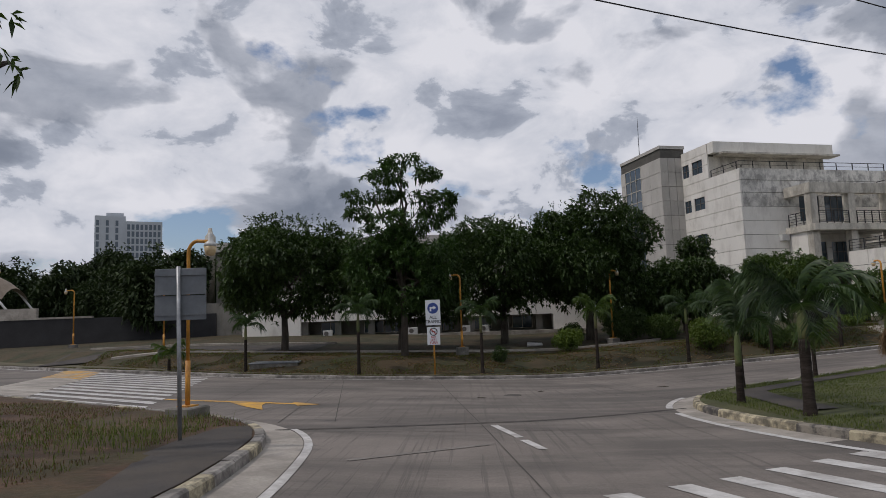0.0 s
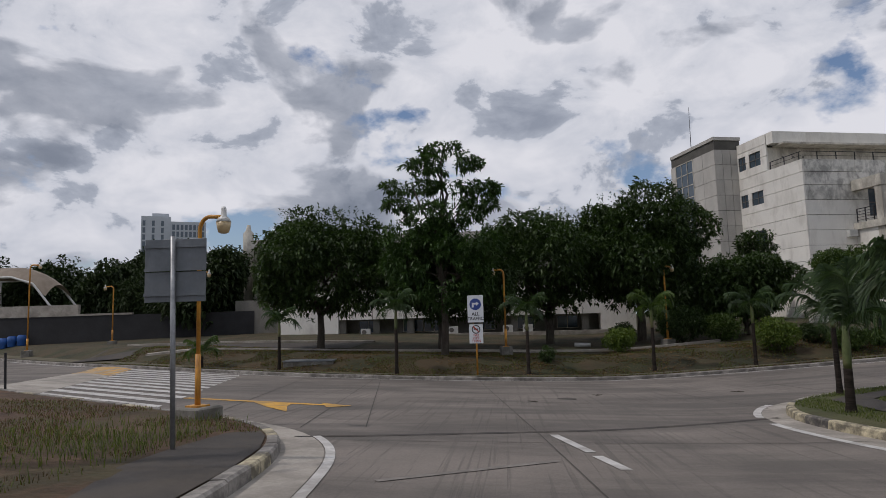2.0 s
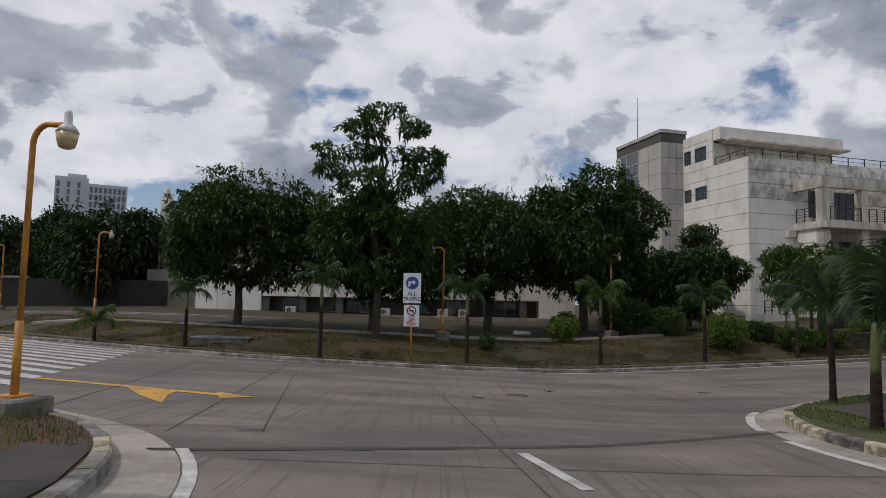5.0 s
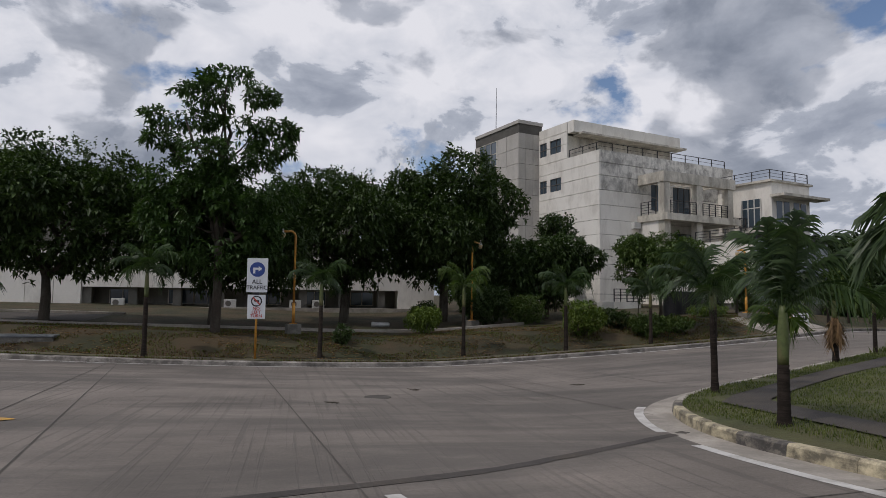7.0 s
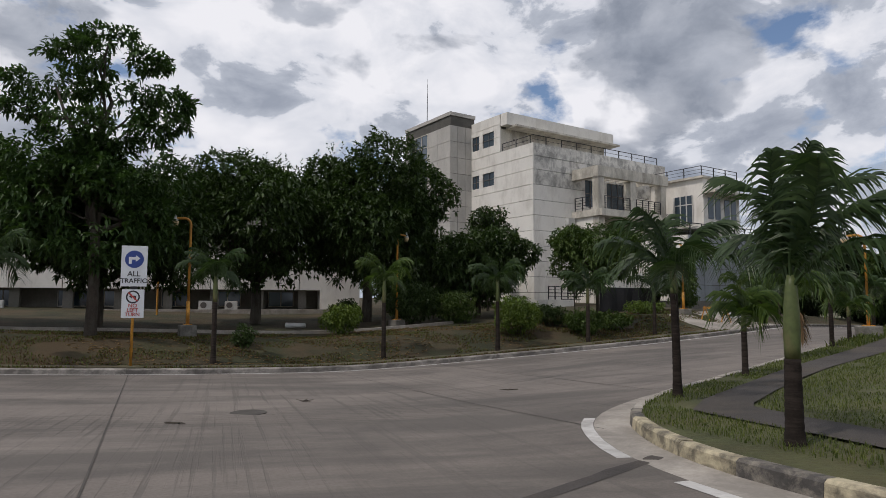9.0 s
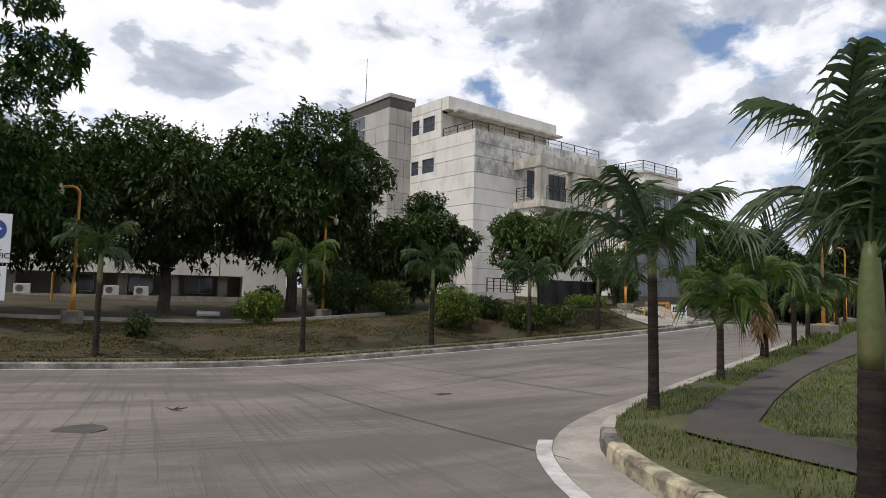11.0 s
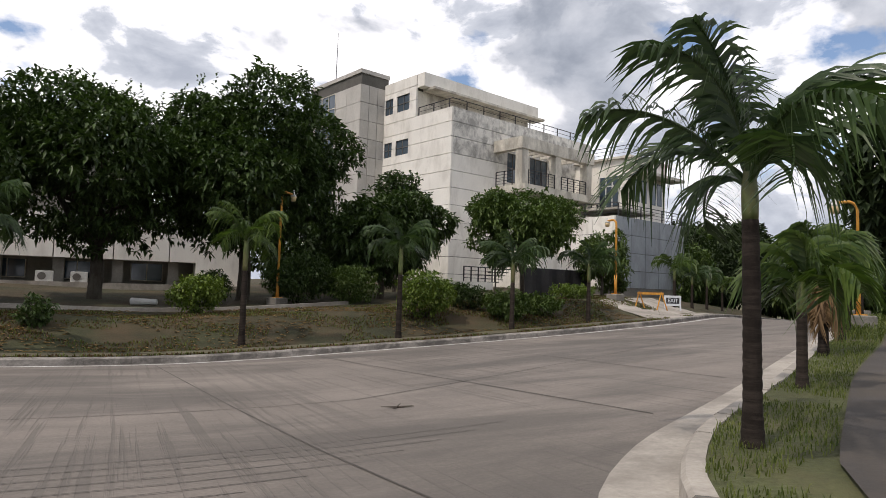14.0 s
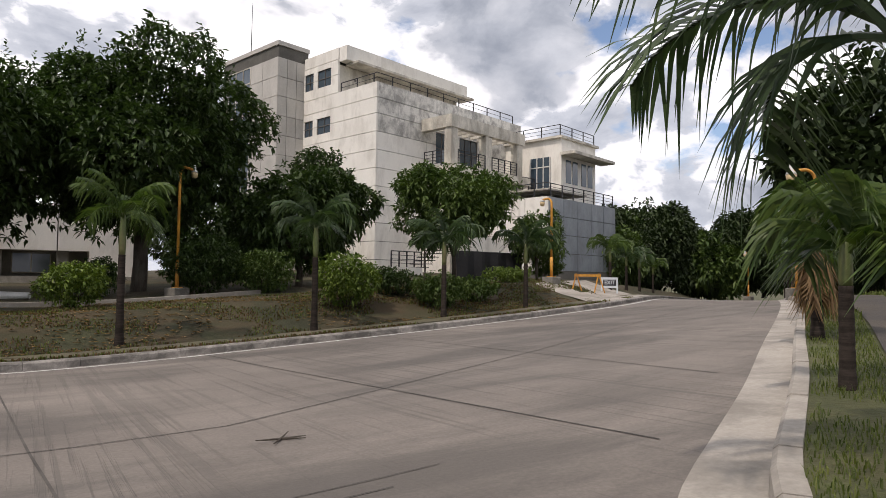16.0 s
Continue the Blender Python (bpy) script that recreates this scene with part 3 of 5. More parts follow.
for a, b in (((5.5, 33.6), (6.08, 25.6)), ((6.08, 25.6), (6.34, 22.6)), ((6.34, 22.6), (6.8, 19.0)), ((9.5, 34.4), (10.1, 22.4)), ((-2.3, 14.7), (-5.5, 32.5)), ((-3.5, 14.4), (-5.9, 32.8)), ((-0.9, 33.0), (0.95, 14.4)),
             ((0.95, 14.4), (1.9, 4.0)), ((-2.1, 12.9), (6.3, 13.6)), ((-9, 25.4), (7.7, 25.6)), ((7.7, 25.6), (14, 28.2)), ((14, 28.2), (30, 35.6)), ((14.2, 35.0), (13.2, 24.0)), ((19.5, 35.8), (18.2, 26.6)), ((-9.4, 33.5), (-6.0, 15.6))):
    joint(a, b)
for k in range(9):
    joint((-5.5 + 0.4 * k, 20.5 + 0.25 * k), (4.5 + 0.5 * k, 21.0 + 0.25 * k), 0.012)
band = [Vector((-3.2, 13.15, 0)), Vector((-0.8, 13.9, 0)), Vector((1.1, 14.55, 0)), Vector((2.6, 15.15, 0)), Vector((4.8, 16.4, 0)), Vector((6.3, 17.2, 0))]
cracked = smooth_line([(p.x, p.y) for p in band], 0.3)
cm = Mesh()
rows = [[], []]
for k, p in enumerate(cracked):
    s = side_of(cracked, k)
    for r, o in ((0, 0.09), (1, -0.09)):
        q = p + s * (o + 0.05 * noise.noise((k * 0.7, r * 5.0, 1)))
        rows[r].append((q.x, q.y, road_z(q.x, q.y) + 0.006))
tagged(part("patched_joint", cm.sheet(rows), M_ASPH), "ragged dark patched strip across the road", "road patch", kind="structure")
for x, y in ((3.3, 24.3), (7.9, 24.6), (1.2, 21.5)):
    m = Mesh()
    for k in range(5):
        a = random.uniform(0, 6.3)
        q = Vector((x, y, road_z(x, y) + 0.012))
        m.tube([q, q + Vector((math.cos(a) * 0.22, math.sin(a) * 0.22, 0.015))], [0.012, 0.004], 5)
    tagged(part("twig", m, M_BARK), "small dry twig lying on the road", "twig")
mh = Mesh()
mh.tube([(2.2, 22.6, road_z(2.2, 22.6) - 0.03), (2.2, 22.6, road_z(2.2, 22.6) + 0.012)], 0.3, 20)
tagged(part("manhole_cover", mh, M_JOINT), "round dark metal cover set in the road", "manhole cover")

# asphalt footpath on the island
PATH_L = [(7.6, 14.0), (7.9, 16.6), (8.05, 18.4), (8.5, 19.25), (10.95, 20.75), (14.0, 22.45), (19.2, 25.0), (26, 28.6), (34, 33.3), (60, 48.6)]
PATH_R = [(8.4, 14.0), (8.65, 16.6), (8.85, 18.2), (9.2, 18.8), (10.5, 19.65), (14.0, 21.6), (20.0, 24.2), (26.8, 27.7), (35, 32.3), (61, 47.6)]
pl, pr = smooth_line(PATH_L, 0.6), smooth_line(PATH_R, 0.6)
n = 70
rows = []
for j in range(4):
    row = []
    for k in range(n + 1):
        a, b = pl[int(k / n * (len(pl) - 1))], pr[int(k / n * (len(pr) - 1))]
        q = a.lerp(b, j / 3)
        row.append((q.x, q.y, verge_z(q.x, q.y) + 0.045))
    rows.append(row)
tagged(part("footpath", Mesh().sheet(rows[::-1]), M_ASPH), "narrow dark asphalt footpath beside the kerb", "footpath", kind="structure")
m = Mesh()
m.poly([(x, y, verge_z(x, y) + 0.02) for x, y in ((-2.5, 4.0), (-2.52, 7.4), (-2.7, 9.5), (-2.92, 10.9), (-3.3, 12.1), (-3.6, 12.65), (-4.0, 12.3), (-4.05, 10.7), (-3.95, 9.3), (-3.6, 8.2), (-3.3, 7.0), (-3.0, 4.0))])
tagged(part("asphalt_patch", m, M_ASPH), "dark asphalt patch behind the corner kerb", "footpath", kind="structure")


# ---- plants ----
def leaf_faces(m, base, out, length, width, droop):
    """One pointed leaf, folded along its rib."""
    side = out.cross(Vector((0, 0, 1)))
    if side.length < 0.05:
        side = Vector((1, 0, 0))
    side.normalize()
    mid = base + out * length * 0.5 + Vector((0, 0, -droop * 0.35 * length))
    tip = base + out * length + Vector((0, 0, -droop * length))
    i = len(m.v)
    up = Vector((0, 0, width * 0.25))
    m.v += [tuple(base), tuple(mid + side * width * 0.5 + up), tuple(tip), tuple(mid - side * width * 0.5 + up)]
    m.f += [(i, i + 1, i + 2), (i, i + 2, i + 3)]


def rand_dir(rng):
    while True:
        v = Vector((rng.uniform(-1, 1), rng.uniform(-1, 1), rng.uniform(-1, 1)))
        if 0.1 < v.length < 1:
            return v.normalized()


def crown_mesh(rng, blobs, clumps, leaves, length, width, droop, thin=0.0):
    """Leaf clumps over and inside lumpy blobs (centre, radii)."""
    m = Mesh()
    weights = [r[0] * r[1] + r[0] * r[2] for _, r in blobs]
    for _ in range(clumps):
        c, r = rng.choices(blobs, weights)[0]
        d = rand_dir(rng)
        k = rng.uniform(0.55, 1.05) ** 0.5
        k *= 1 + 0.30 * noise.noise(d * 2.3 + Vector(c) * 0.7)
        p = Vector(c) + Vector((d.x * r[0], d.y * r[1], d.z * r[2])) * k
        if thin and noise.noise(p * 0.8) < thin - 0.35:
            continue
        for q in range(leaves):
            o = (d * 0.5 + rand_dir(rng)).normalized()
            leaf_faces(m, p + rand_dir(rng) * length * 0.35, o, length * rng.uniform(0.7, 1.25), width * rng.uniform(0.8, 1.2), droop * rng.uniform(0.4, 1.4))
    return m


def limb(rng, m, a, b, r0, r1, bend=0.12):
    a, b = Vector(a), Vector(b)
    pts = []
    for k in range(6):
        t = k / 5
        w = rand_dir(rng) * (b - a).length * bend * math.sin(math.pi * t) * 0.6
        pts.append(a.lerp(b, t) + w)
    m.tube(pts, [r0 + (r1 - r0) * k / 5 for k in range(6)], 7)


def make_tree(at, seed, height, spread, trunk_h, trunk_r, label, mat, clumps=1500, leaves=7, length=0.32, width=0.145, droop=0.32, blobs=None, forks=3, lean=(0, 0), group="", thin=0.0, bottom=None, spikes=0):
    rng = random.Random(seed)
    t = thing("tree", at, label, "tree", group)
    w = Mesh()
    top = Vector((lean[0], lean[1], trunk_h))
    w.tube([(0, 0, -0.2), (0, 0, 0.05), tuple(top * 0.5 + Vector((0.05, 0, 0))), tuple(top)], [trunk_r * 1.5, trunk_r * 1.15, trunk_r, trunk_r * 0.85], 10)
    part("trunk", w, M_BARK, t, smooth=True)
    if blobs is None:
        blobs = []
        lo = bottom if bottom is not None else trunk_h * 0.85
        ch = height - lo
        blobs.append(((lean[0], lean[1], lo + ch * 0.5), (spread * 0.8, spread * 0.8, ch * 0.44)))
        for k in range(9):
            a = 2 * math.pi * k / 9 + rng.uniform(-0.3, 0.3)
            rr = spread * rng.uniform(0.45, 0.7)
            blobs.append(((lean[0] + math.cos(a) * rr, lean[1] + math.sin(a) * rr, lo + ch * rng.uniform(0.25, 0.78)),
                          (spread * rng.uniform(0.28, 0.45),) * 2 + (ch * rng.uniform(0.16, 0.28),)))
    for k in range(forks):
        c, r = blobs[(k * 2 + 1) % len(blobs)]
        lm = Mesh()
        limb(rng, lm, tuple(top - Vector((0, 0, 0.12))), c, trunk_r * 0.75, trunk_r * 0.22)
        for q in range(4):
            c2, r2 = blobs[rng.randrange(len(blobs))]
            limb(rng, lm, tuple((Vector(c) + top) / 2), c2, trunk_r * 0.35, trunk_r * 0.1)
        part("limb", lm, M_BARK, t, smooth=True)
    cm = crown_mesh(rng, blobs, clumps, leaves, length, width, droop, thin)
    for k in range(spikes):
        a = rng.uniform(0, 6.28)
        rr = spread * 0.75 * math.sqrt(rng.random())
        base = Vector((lean[0] + math.cos(a) * rr, lean[1] + math.sin(a) * rr, height * (0.98 - 0.16 * (rr / spread) ** 2)))
        for q in range(7):
            p = base + Vector((rng.uniform(-0.06, 0.06), rng.uniform(-0.06, 0.06), q * 0.10 - 0.2))
            leaf_faces(cm, p, (rand_dir(rng) + Vector((0, 0, 0.8))).normalized(), length * 0.6, width * 0.9, 0.1)
    part("crown", cm, mat, t)
    return t


def frond_mesh(rng, length, rise, fall, count, leaf_len, leaf_w, segs=2, twist=0.0):
    """A feather frond along +x: an arched stalk with two rows of drooping leaflets."""
    m = Mesh()
    pts = []
    p, ang = Vector((0, 0, 0)), rise
    n = 12
    for k in range(n + 1):
        pts.append(p.copy())
        ang -= (fall / n) * (0.4 + 1.2 * k / n)
        p = p + Vector((math.cos(ang), 0.0, math.sin(ang))) * (length / n)
    m.tube(pts, [0.020 * (1 - 0.8 * k / n) + 0.003 for k in range(n + 1)], 5)
    for k in range(count):
        t = 0.16 + 0.84 * (k + 0.5) / count
        f = t * n
        i = min(int(f), n - 1)
        base = pts[i].lerp(pts[i + 1], f - i)
        d = (pts[i + 1] - pts[i]).normalized()
        size = leaf_len * (0.55 + 0.65 * math.sin(math.pi * min(1, t * 0.95)) ** 0.8) * (1.0 if t < 0.8 else 1.15 - 0.6 * (t - 0.8) / 0.2)
        for sgn in (-1, 1):
            s = Vector((0, sgn, 0))
            out = (d * rng.uniform(0.55, 0.9) + s * rng.uniform(0.7, 1.0) + Vector((0, 0, rng.uniform(0.05, 0.5)))).normalized()
            L = size * rng.uniform(0.85, 1.12)
            dr = rng.uniform(0.5, 1.25)
            prev = None
            nrm = Vector((-d.z, 0, d.x)) * leaf_w * 0.5 + d * leaf_w * 0.5
            for q in range(segs + 1):
                u = q / segs
                c = base + out * L * u + Vector((0, 0, -dr * L * u * u))
                wdt = nrm * (1.0 - u) ** 0.6 if q < segs else nrm * 0.02
                cur = (c + wdt, c - wdt)
                if prev:
                    m.quad(prev[0], prev[1], cur[1], cur[0])
                prev = cur
    # join the leaflets' own rows so that each leaflet is one island
    return m


FRONDS = {}


def frond_data(key, seed, *args):
    if key not in FRONDS:
        FRONDS[key] = frond_mesh(random.Random(seed), *args[:-1]).data("frond", args[-1])
    return FRONDS[key]


def make_palm(at, seed, trunk_h, r, frond_len, label, fronds=13, mat=None, dead=0, fine=26, lean=(0.0, 0.0), shaft=0.32, up=1.0, wind=None, group="palms by the road", leaf_len=0.42, leaf_w=0.045, arch=1.0):
    rng = random.Random(seed)
    mat = mat or M_FROND
    t = thing("palm_tree", at, label, "palm tree", group)
    hs = trunk_h * (1 - shaft)
    tm = Mesh()
    rings = max(8, int(hs / 0.045))
    pts, rad = [], []
    for k in range(rings + 1):
        u = k / rings
        w = u * hs / trunk_h
        pts.append((lean[0] * w * w, lean[1] * w * w, -0.05 + u * (hs + 0.05)))
        rad.append(r * (1.28 - 0.5 * min(1, u * 5) * 0.5 - 0.16 * u) * (1.0 + (0.06 if k % 2 else 0)))
    tm.tube(pts, rad, 12)
    part("trunk", tm, M_PALMTRUNK, t, smooth=True)
    sm = Mesh()
    sp, sr = [], []
    for k in range(8):
        u = k / 7
        w = (hs + u * (trunk_h - hs)) / trunk_h
        sp.append((lean[0] * w * w, lean[1] * w * w, hs + u * (trunk_h - hs)))
        sr.append(r * (0.84 + 0.16 * math.sin(u * 2.6) - 0.42 * u * u))
    sm.tube(sp, sr, 12)
    part("crownshaft", sm, M_SHAFT, t, smooth=True)
    top = Vector(sp[-1])
    for k in range(fronds):
        az = k * 137.5 + rng.uniform(-18, 18)
        lvl = k / max(1, fronds - 1)
        var = k % 4
        rise = [1.42, 1.22, 1.0, 0.7][var] * up
        fall = [1.3, 1.8, 2.2, 2.2][var] * arch
        key = (mat.name, var, fine, round(frond_len, 2), round(up, 2), arch)
        data = frond_data(key, 40 + var, frond_len * [0.92, 1.0, 1.0, 0.9][var], rise, fall, fine, leaf_len, leaf_w, 3 if fine > 30 else 2, mat)
        ob = part("frond", data, mat, t)
        tilt = rng.uniform(-10, 10)
        rz = az
        if wind is not None:
            diff = (az - wind + 180) % 360 - 180
            rz = wind + diff * 0.72
        ob.matrix_basis = Matrix.Translation(top - Vector((0, 0, 0.10 + 0.10 * (1 - lvl)))) @ pose(0, 0, 0, rng.uniform(-22, 22), tilt, rz)
    for k in range(dead):
        data = frond_data(("dead", k % 2, 20, round(frond_len, 2)), 70 + k % 2, frond_len * 0.95, -1.0, 0.55, 22, leaf_len * 0.9, leaf_w, 2, M_FROND_DEAD)
        ob = part("dead_frond", data, M_FROND_DEAD, t, "brown withered hanging frond")
        ob.matrix_basis = Matrix.Translation(Vector(sp[2])) @ pose(0, 0, 0, 0, 12, 360 * k / dead + 20)
    sk = Mesh()
    limb(rng, sk, tuple(top - Vector((0, 0, 0.1))), tuple(top + Vector((0.02, 0.01, frond_len * 0.55))), 0.015, 0.003, 0.02)
    part("spear_leaf", sk, mat, t)
    return t


def on_road(x, y):
    return (x, y, verge_z(x, y) + 0.02)


def on_land(x, y, dz=0.0):
    return (x, y, land_z(x, y) + dz)


# palms of the island, nearest first
make_palm(on_road(9.05, 20.3), 5, 2.16, 0.070, 1.55, "young palm with ringed dark trunk and wind-blown fronds", 11, fine=36, lean=(-0.04, 0.0), up=0.98, shaft=0.2, leaf_len=0.46, leaf_w=0.034, arch=0.85)
make_palm(on_road(7.38, 16.4), 9, 1.75, 0.092, 1.72, "sturdy palm with green crownshaft and dense wind-blown fronds", 13, fine=38, lean=(0.03, 0.0), wind=-15, up=1.2, arch=0.8, shaft=0.5, leaf_len=0.46, leaf_w=0.036)
make_palm(on_road(12.15, 22.02), 12, 1.32, 0.065, 0.92, "small upright palm in the grass verge", 9, M_FROND_LIGHT, fine=28, up=1.15)
make_palm(on_road(16.0, 24.25), 14, 1.9, 0.085, 0.9, "palm with yellowing and withered hanging fronds", 11, M_FROND_LIGHT, dead=6, fine=26)
make_palm(on_road(7.5, 13.4), 18, 2.2, 0.11, 1.6, "bushy palm by the side road crossing", 15, fine=30, up=1.0)
for k, (x, y, h) in enumerate(((19.2, 25.9, 2.3), (21.4, 27.1, 1.4), (25.0, 29.0, 2.2), (28.5, 31.0, 2.0), (32.0, 33.0, 2.3), (36.0, 35.4, 2.1), (40.5, 38.1, 2.4), (45.5, 41.1, 2.2), (51, 44.4, 2.3))):
    make_palm(on_road(x, y), 20 + k, h * 0.85, 0.065, 0.8, "slim palm in the row along the footpath", 8, M_FROND_LIGHT if k % 2 else M_FROND, fine=20)
# palms behind the far kerb
for k, (x, y, h, fl, n, light) in enumerate(((-17.2, 38.6, 1.0, 1.2, 9, 1), (-12.0, 37.0, 2.7, 1.2, 10, 0), (-5.1, 34.7, 3.3, 1.4, 13, 0), (1.5, 35.7, 3.2, 1.4, 13, 0), (7.95, 36.7, 3.25, 1.35, 13, 1),
                                              (13.0, 36.8, 3.1, 1.35, 13, 0), (17.95, 37.6, 2.6, 1.4, 12, 0), (22.4, 38.6, 2.5, 1.3, 11, 0), (33.5, 44.5, 2.3, 1.3, 11, 1), (38, 47.3, 2.2, 1.2, 11, 0), (43, 50.5, 2.4, 1.2, 11, 0), (49, 54.2, 2.2, 1.2, 11, 1))):
    make_palm(on_land(x, y), 60 + k, h, 0.09, fl * 1.2, "short palm with dark lower trunk on the grassy verge", n, M_FROND_LIGHT if light else M_FROND, fine=24)

# large trees on the raised lawn
make_tree(on_land(-12.0, 45.0), 1, 9.5, 5.3, 2.3, 0.24, "dense dark broadleaf tree on the raised lawn", M_LEAF_DARK, 5200, bottom=1.8, spikes=26, group="lawn trees")
make_tree(on_land(-3.7, 44.2), 2, 8.2, 5.0, 2.2, 0.28, "dense dark broadleaf tree with a thick trunk", M_LEAF_DARK, 4300, bottom=1.6, group="lawn trees")
make_tree(on_land(-3.1, 39.6), 3, 12.4, 3.4, 4.2, 0.20, "tall airy tree with layered light foliage", M_LEAF_TALL, 3400, leaves=8, length=0.30, width=0.12, droop=0.3, thin=0.18, group="lawn trees",
          blobs=[((0, 0, 4.9), (3.0, 2.7, 2.3)), ((-1.3, 0.3, 6.8), (2.3, 2.2, 1.2)), ((1.3, -0.2, 6.4), (2.3, 2.2, 1.2)), ((0.1, 0, 8.2), (2.4, 2.1, 0.8)), ((1.7, 0.4, 9.7), (1.9, 1.6, 0.4)), ((-1.7, 0.2, 10.0), (1.9, 1.4, 0.4)),
                 ((0.1, 0, 11.2), (2.4, 1.7, 0.38)), ((0.2, 0.2, 12.1), (1.3, 1.0, 0.35)), ((-2.3, 0, 5.2), (1.4, 1.4, 1.3)), ((2.0, 0, 4.9), (1.1, 1.4, 1.2)), ((2.5, 0, 8.8), (1.0, 0.9, 0.35)), ((-2.6, 0, 8.9), (0.9, 0.9, 0.35))], forks=5)
make_tree(on_land(3.6, 50.4), 4, 9.7, 6.0, 2.5, 0.28, "broad dark tree with forked trunk", M_LEAF_DARK, 6200, bottom=1.9, spikes=10, group="lawn trees")
make_tree(on_land(10.1, 50.0), 5, 10.8, 5.3, 2.6, 0.30, "dense dark tree with spiky shoots on top", M_LEAF_DARK, 6200, bottom=2.2, spikes=50, group="lawn trees")
make_tree(on_land(16.8, 48.5), 6, 5.6, 3.6, 1.2, 0.16, "low dark bushy tree in shade", M_LEAF_DARK, 2200, bottom=0.7, group="lawn trees")
for k, (x, y, h, r) in enumerate(((14.5, 58.5, 5.6, 3.0), (18.5, 60.0, 6.0, 3.2), (22.8, 62.5, 5.0, 2.6))):
    make_tree(on_land(x, y), 300 + k, h, r, 1.0, 0.12, "dark shaded bushy tree between the buildings", M_LEAF_DARK, 1500, bottom=0.1, group="lawn trees")
make_tree(on_land(19.8, 54.0), 8, 7.6, 1.5, 3.0, 0.10, "slender young tree beside the white building", M_LEAF_DARK, 260, bottom=5.4, thin=0.1)
make_tree(on_land(20.8, 41.3), 7, 5.3, 2.9, 1.5, 0.10, "round green tree with several thin stems", M_LEAF_MID, 2600, leaves=7, length=0.24, width=0.10, bottom=1.7, forks=4)
make_tree(on_land(29.8, 46.5), 9, 3.9, 1.7, 1.2, 0.08, "small bright green tree by the driveway", M_LEAF_MID, 800, length=0.26, width=0.10, bottom=1.0)
make_tree(on_land(19.2, 41.0), 10, 2.7, 0.6, 1.9, 0.035, "thin sapling on the lawn", M_LEAF_DARK, 60, bottom=1.7)


def make_shrub(x, y, seed, h, r, mat, label):
    rng = random.Random(seed)
    t = thing("shrub", on_land(x, y), label, "shrub", "shrubs on the lawn")
    w = Mesh()
    for k in range(6):
        a = k * 1.05
        limb(rng, w, (0.04 * math.cos(a), 0.04 * math.sin(a), -0.03), (r * 0.6 * math.cos(a), r * 0.6 * math.sin(a), h * 0.7), 0.02, 0.006)
    part("stems", w, M_BARK, t)
    bl = [((0, 0, h * 0.52), (r * 0.85, r * 0.85, h * 0.46))]
    for k in range(6):
        a = k * 1.05 + rng.uniform(-0.3, 0.3)
        bl.append(((math.cos(a) * r * 0.55, math.sin(a) * r * 0.55, h * rng.uniform(0.35, 0.75)), (r * 0.5, r * 0.5, h * 0.3)))
    part("foliage", crown_mesh(rng, bl, int(420 * r * h), 6, 0.15, 0.07, 0.2), mat, t)


for a in ((7.2, 42.2, 1, 1.35, 1.0, M_LEAF_LIGHT, "rounded bright green shrub on the bank"), (15.1, 39.2, 2, 1.75, 1.15, M_LEAF_LIGHT, "rounded yellow-green shrub on the lawn"), (17.6, 40.6, 3, 1.0, 0.8, M_LEAF_DARK, "dark rounded shrub on the lawn"),
          (18.6, 39.0, 4, 1.25, 1.0, M_LEAF_MID, "loose green shrub below the tree"), (20.7, 39.6, 5, 0.9, 0.9, M_LEAF_MID, "low spreading green shrub"), (12.0, 46.4, 6, 2.3, 1.6, M_LEAF_DARK, "tall shady shrub beside the lamp post"),
          (2.6, 38.0, 7, 0.8, 0.45, M_LEAF_DARK, "small dark shrub on the bank"), (14.2, 45.6, 8, 1.7, 1.3, M_LEAF_MID, "leafy shrub under the trees"), (26.2, 44.6, 9, 0.7, 1.2, M_LEAF_LIGHT, "low clipped green hedge plant"),
          (31.5, 47.5, 10, 1.2, 1.0, M_LEAF_MID, "garden shrub by the driveway"), (8.2, 47.0, 11, 1.5, 0.9, M_LEAF_DARK, "thin dark shrub under a tree")):
    make_shrub(*a)


# ---- background woods ----
def wood_proto(seed, h, r, mat, clumps):
    t = make_tree((0, 0, -500), seed, h, r, h * 0.2, 0.2, "dark leafy tree in the woods beyond", mat, clumps, 5, 0.7, 0.30, 0.4, bottom=h * 0.02, group="woodland trees")
    return t


protos = [wood_proto(101, 9, 4.6, M_LEAF_FAR, 1700), wood_proto(102, 11, 5.0, M_LEAF_FAR, 1900), wood_proto(103, 7.5, 4.0, M_LEAF_MID, 1400)]
rng = random.Random(7)
spots = []
for k in range(15):      # beyond the end of the cross road
    u = k / 14
    spots.append((60 + 52 * u + rng.uniform(-2, 2), 96 - 30 * u + rng.uniform(-3, 3), 1.35 + rng.uniform(-0.15, 0.15), (0, 1, 2)[k % 3]))
for x, y, s, p in ((52, 72, 1.0, 2), (47, 64, 0.8, 2), (56, 66, 0.9, 0), (63, 73, 1.1, 2), (70, 80, 1.2, 0), (42, 58, 0.65, 2), (78, 82, 1.2, 2), (46, 57.5, 0.6, 2), (53, 61.5, 0.7, 2), (61, 68, 0.8, 0), (88, 78, 1.2, 0), (74, 74, 1.0, 1)):
    spots.append((x, y, s, p))
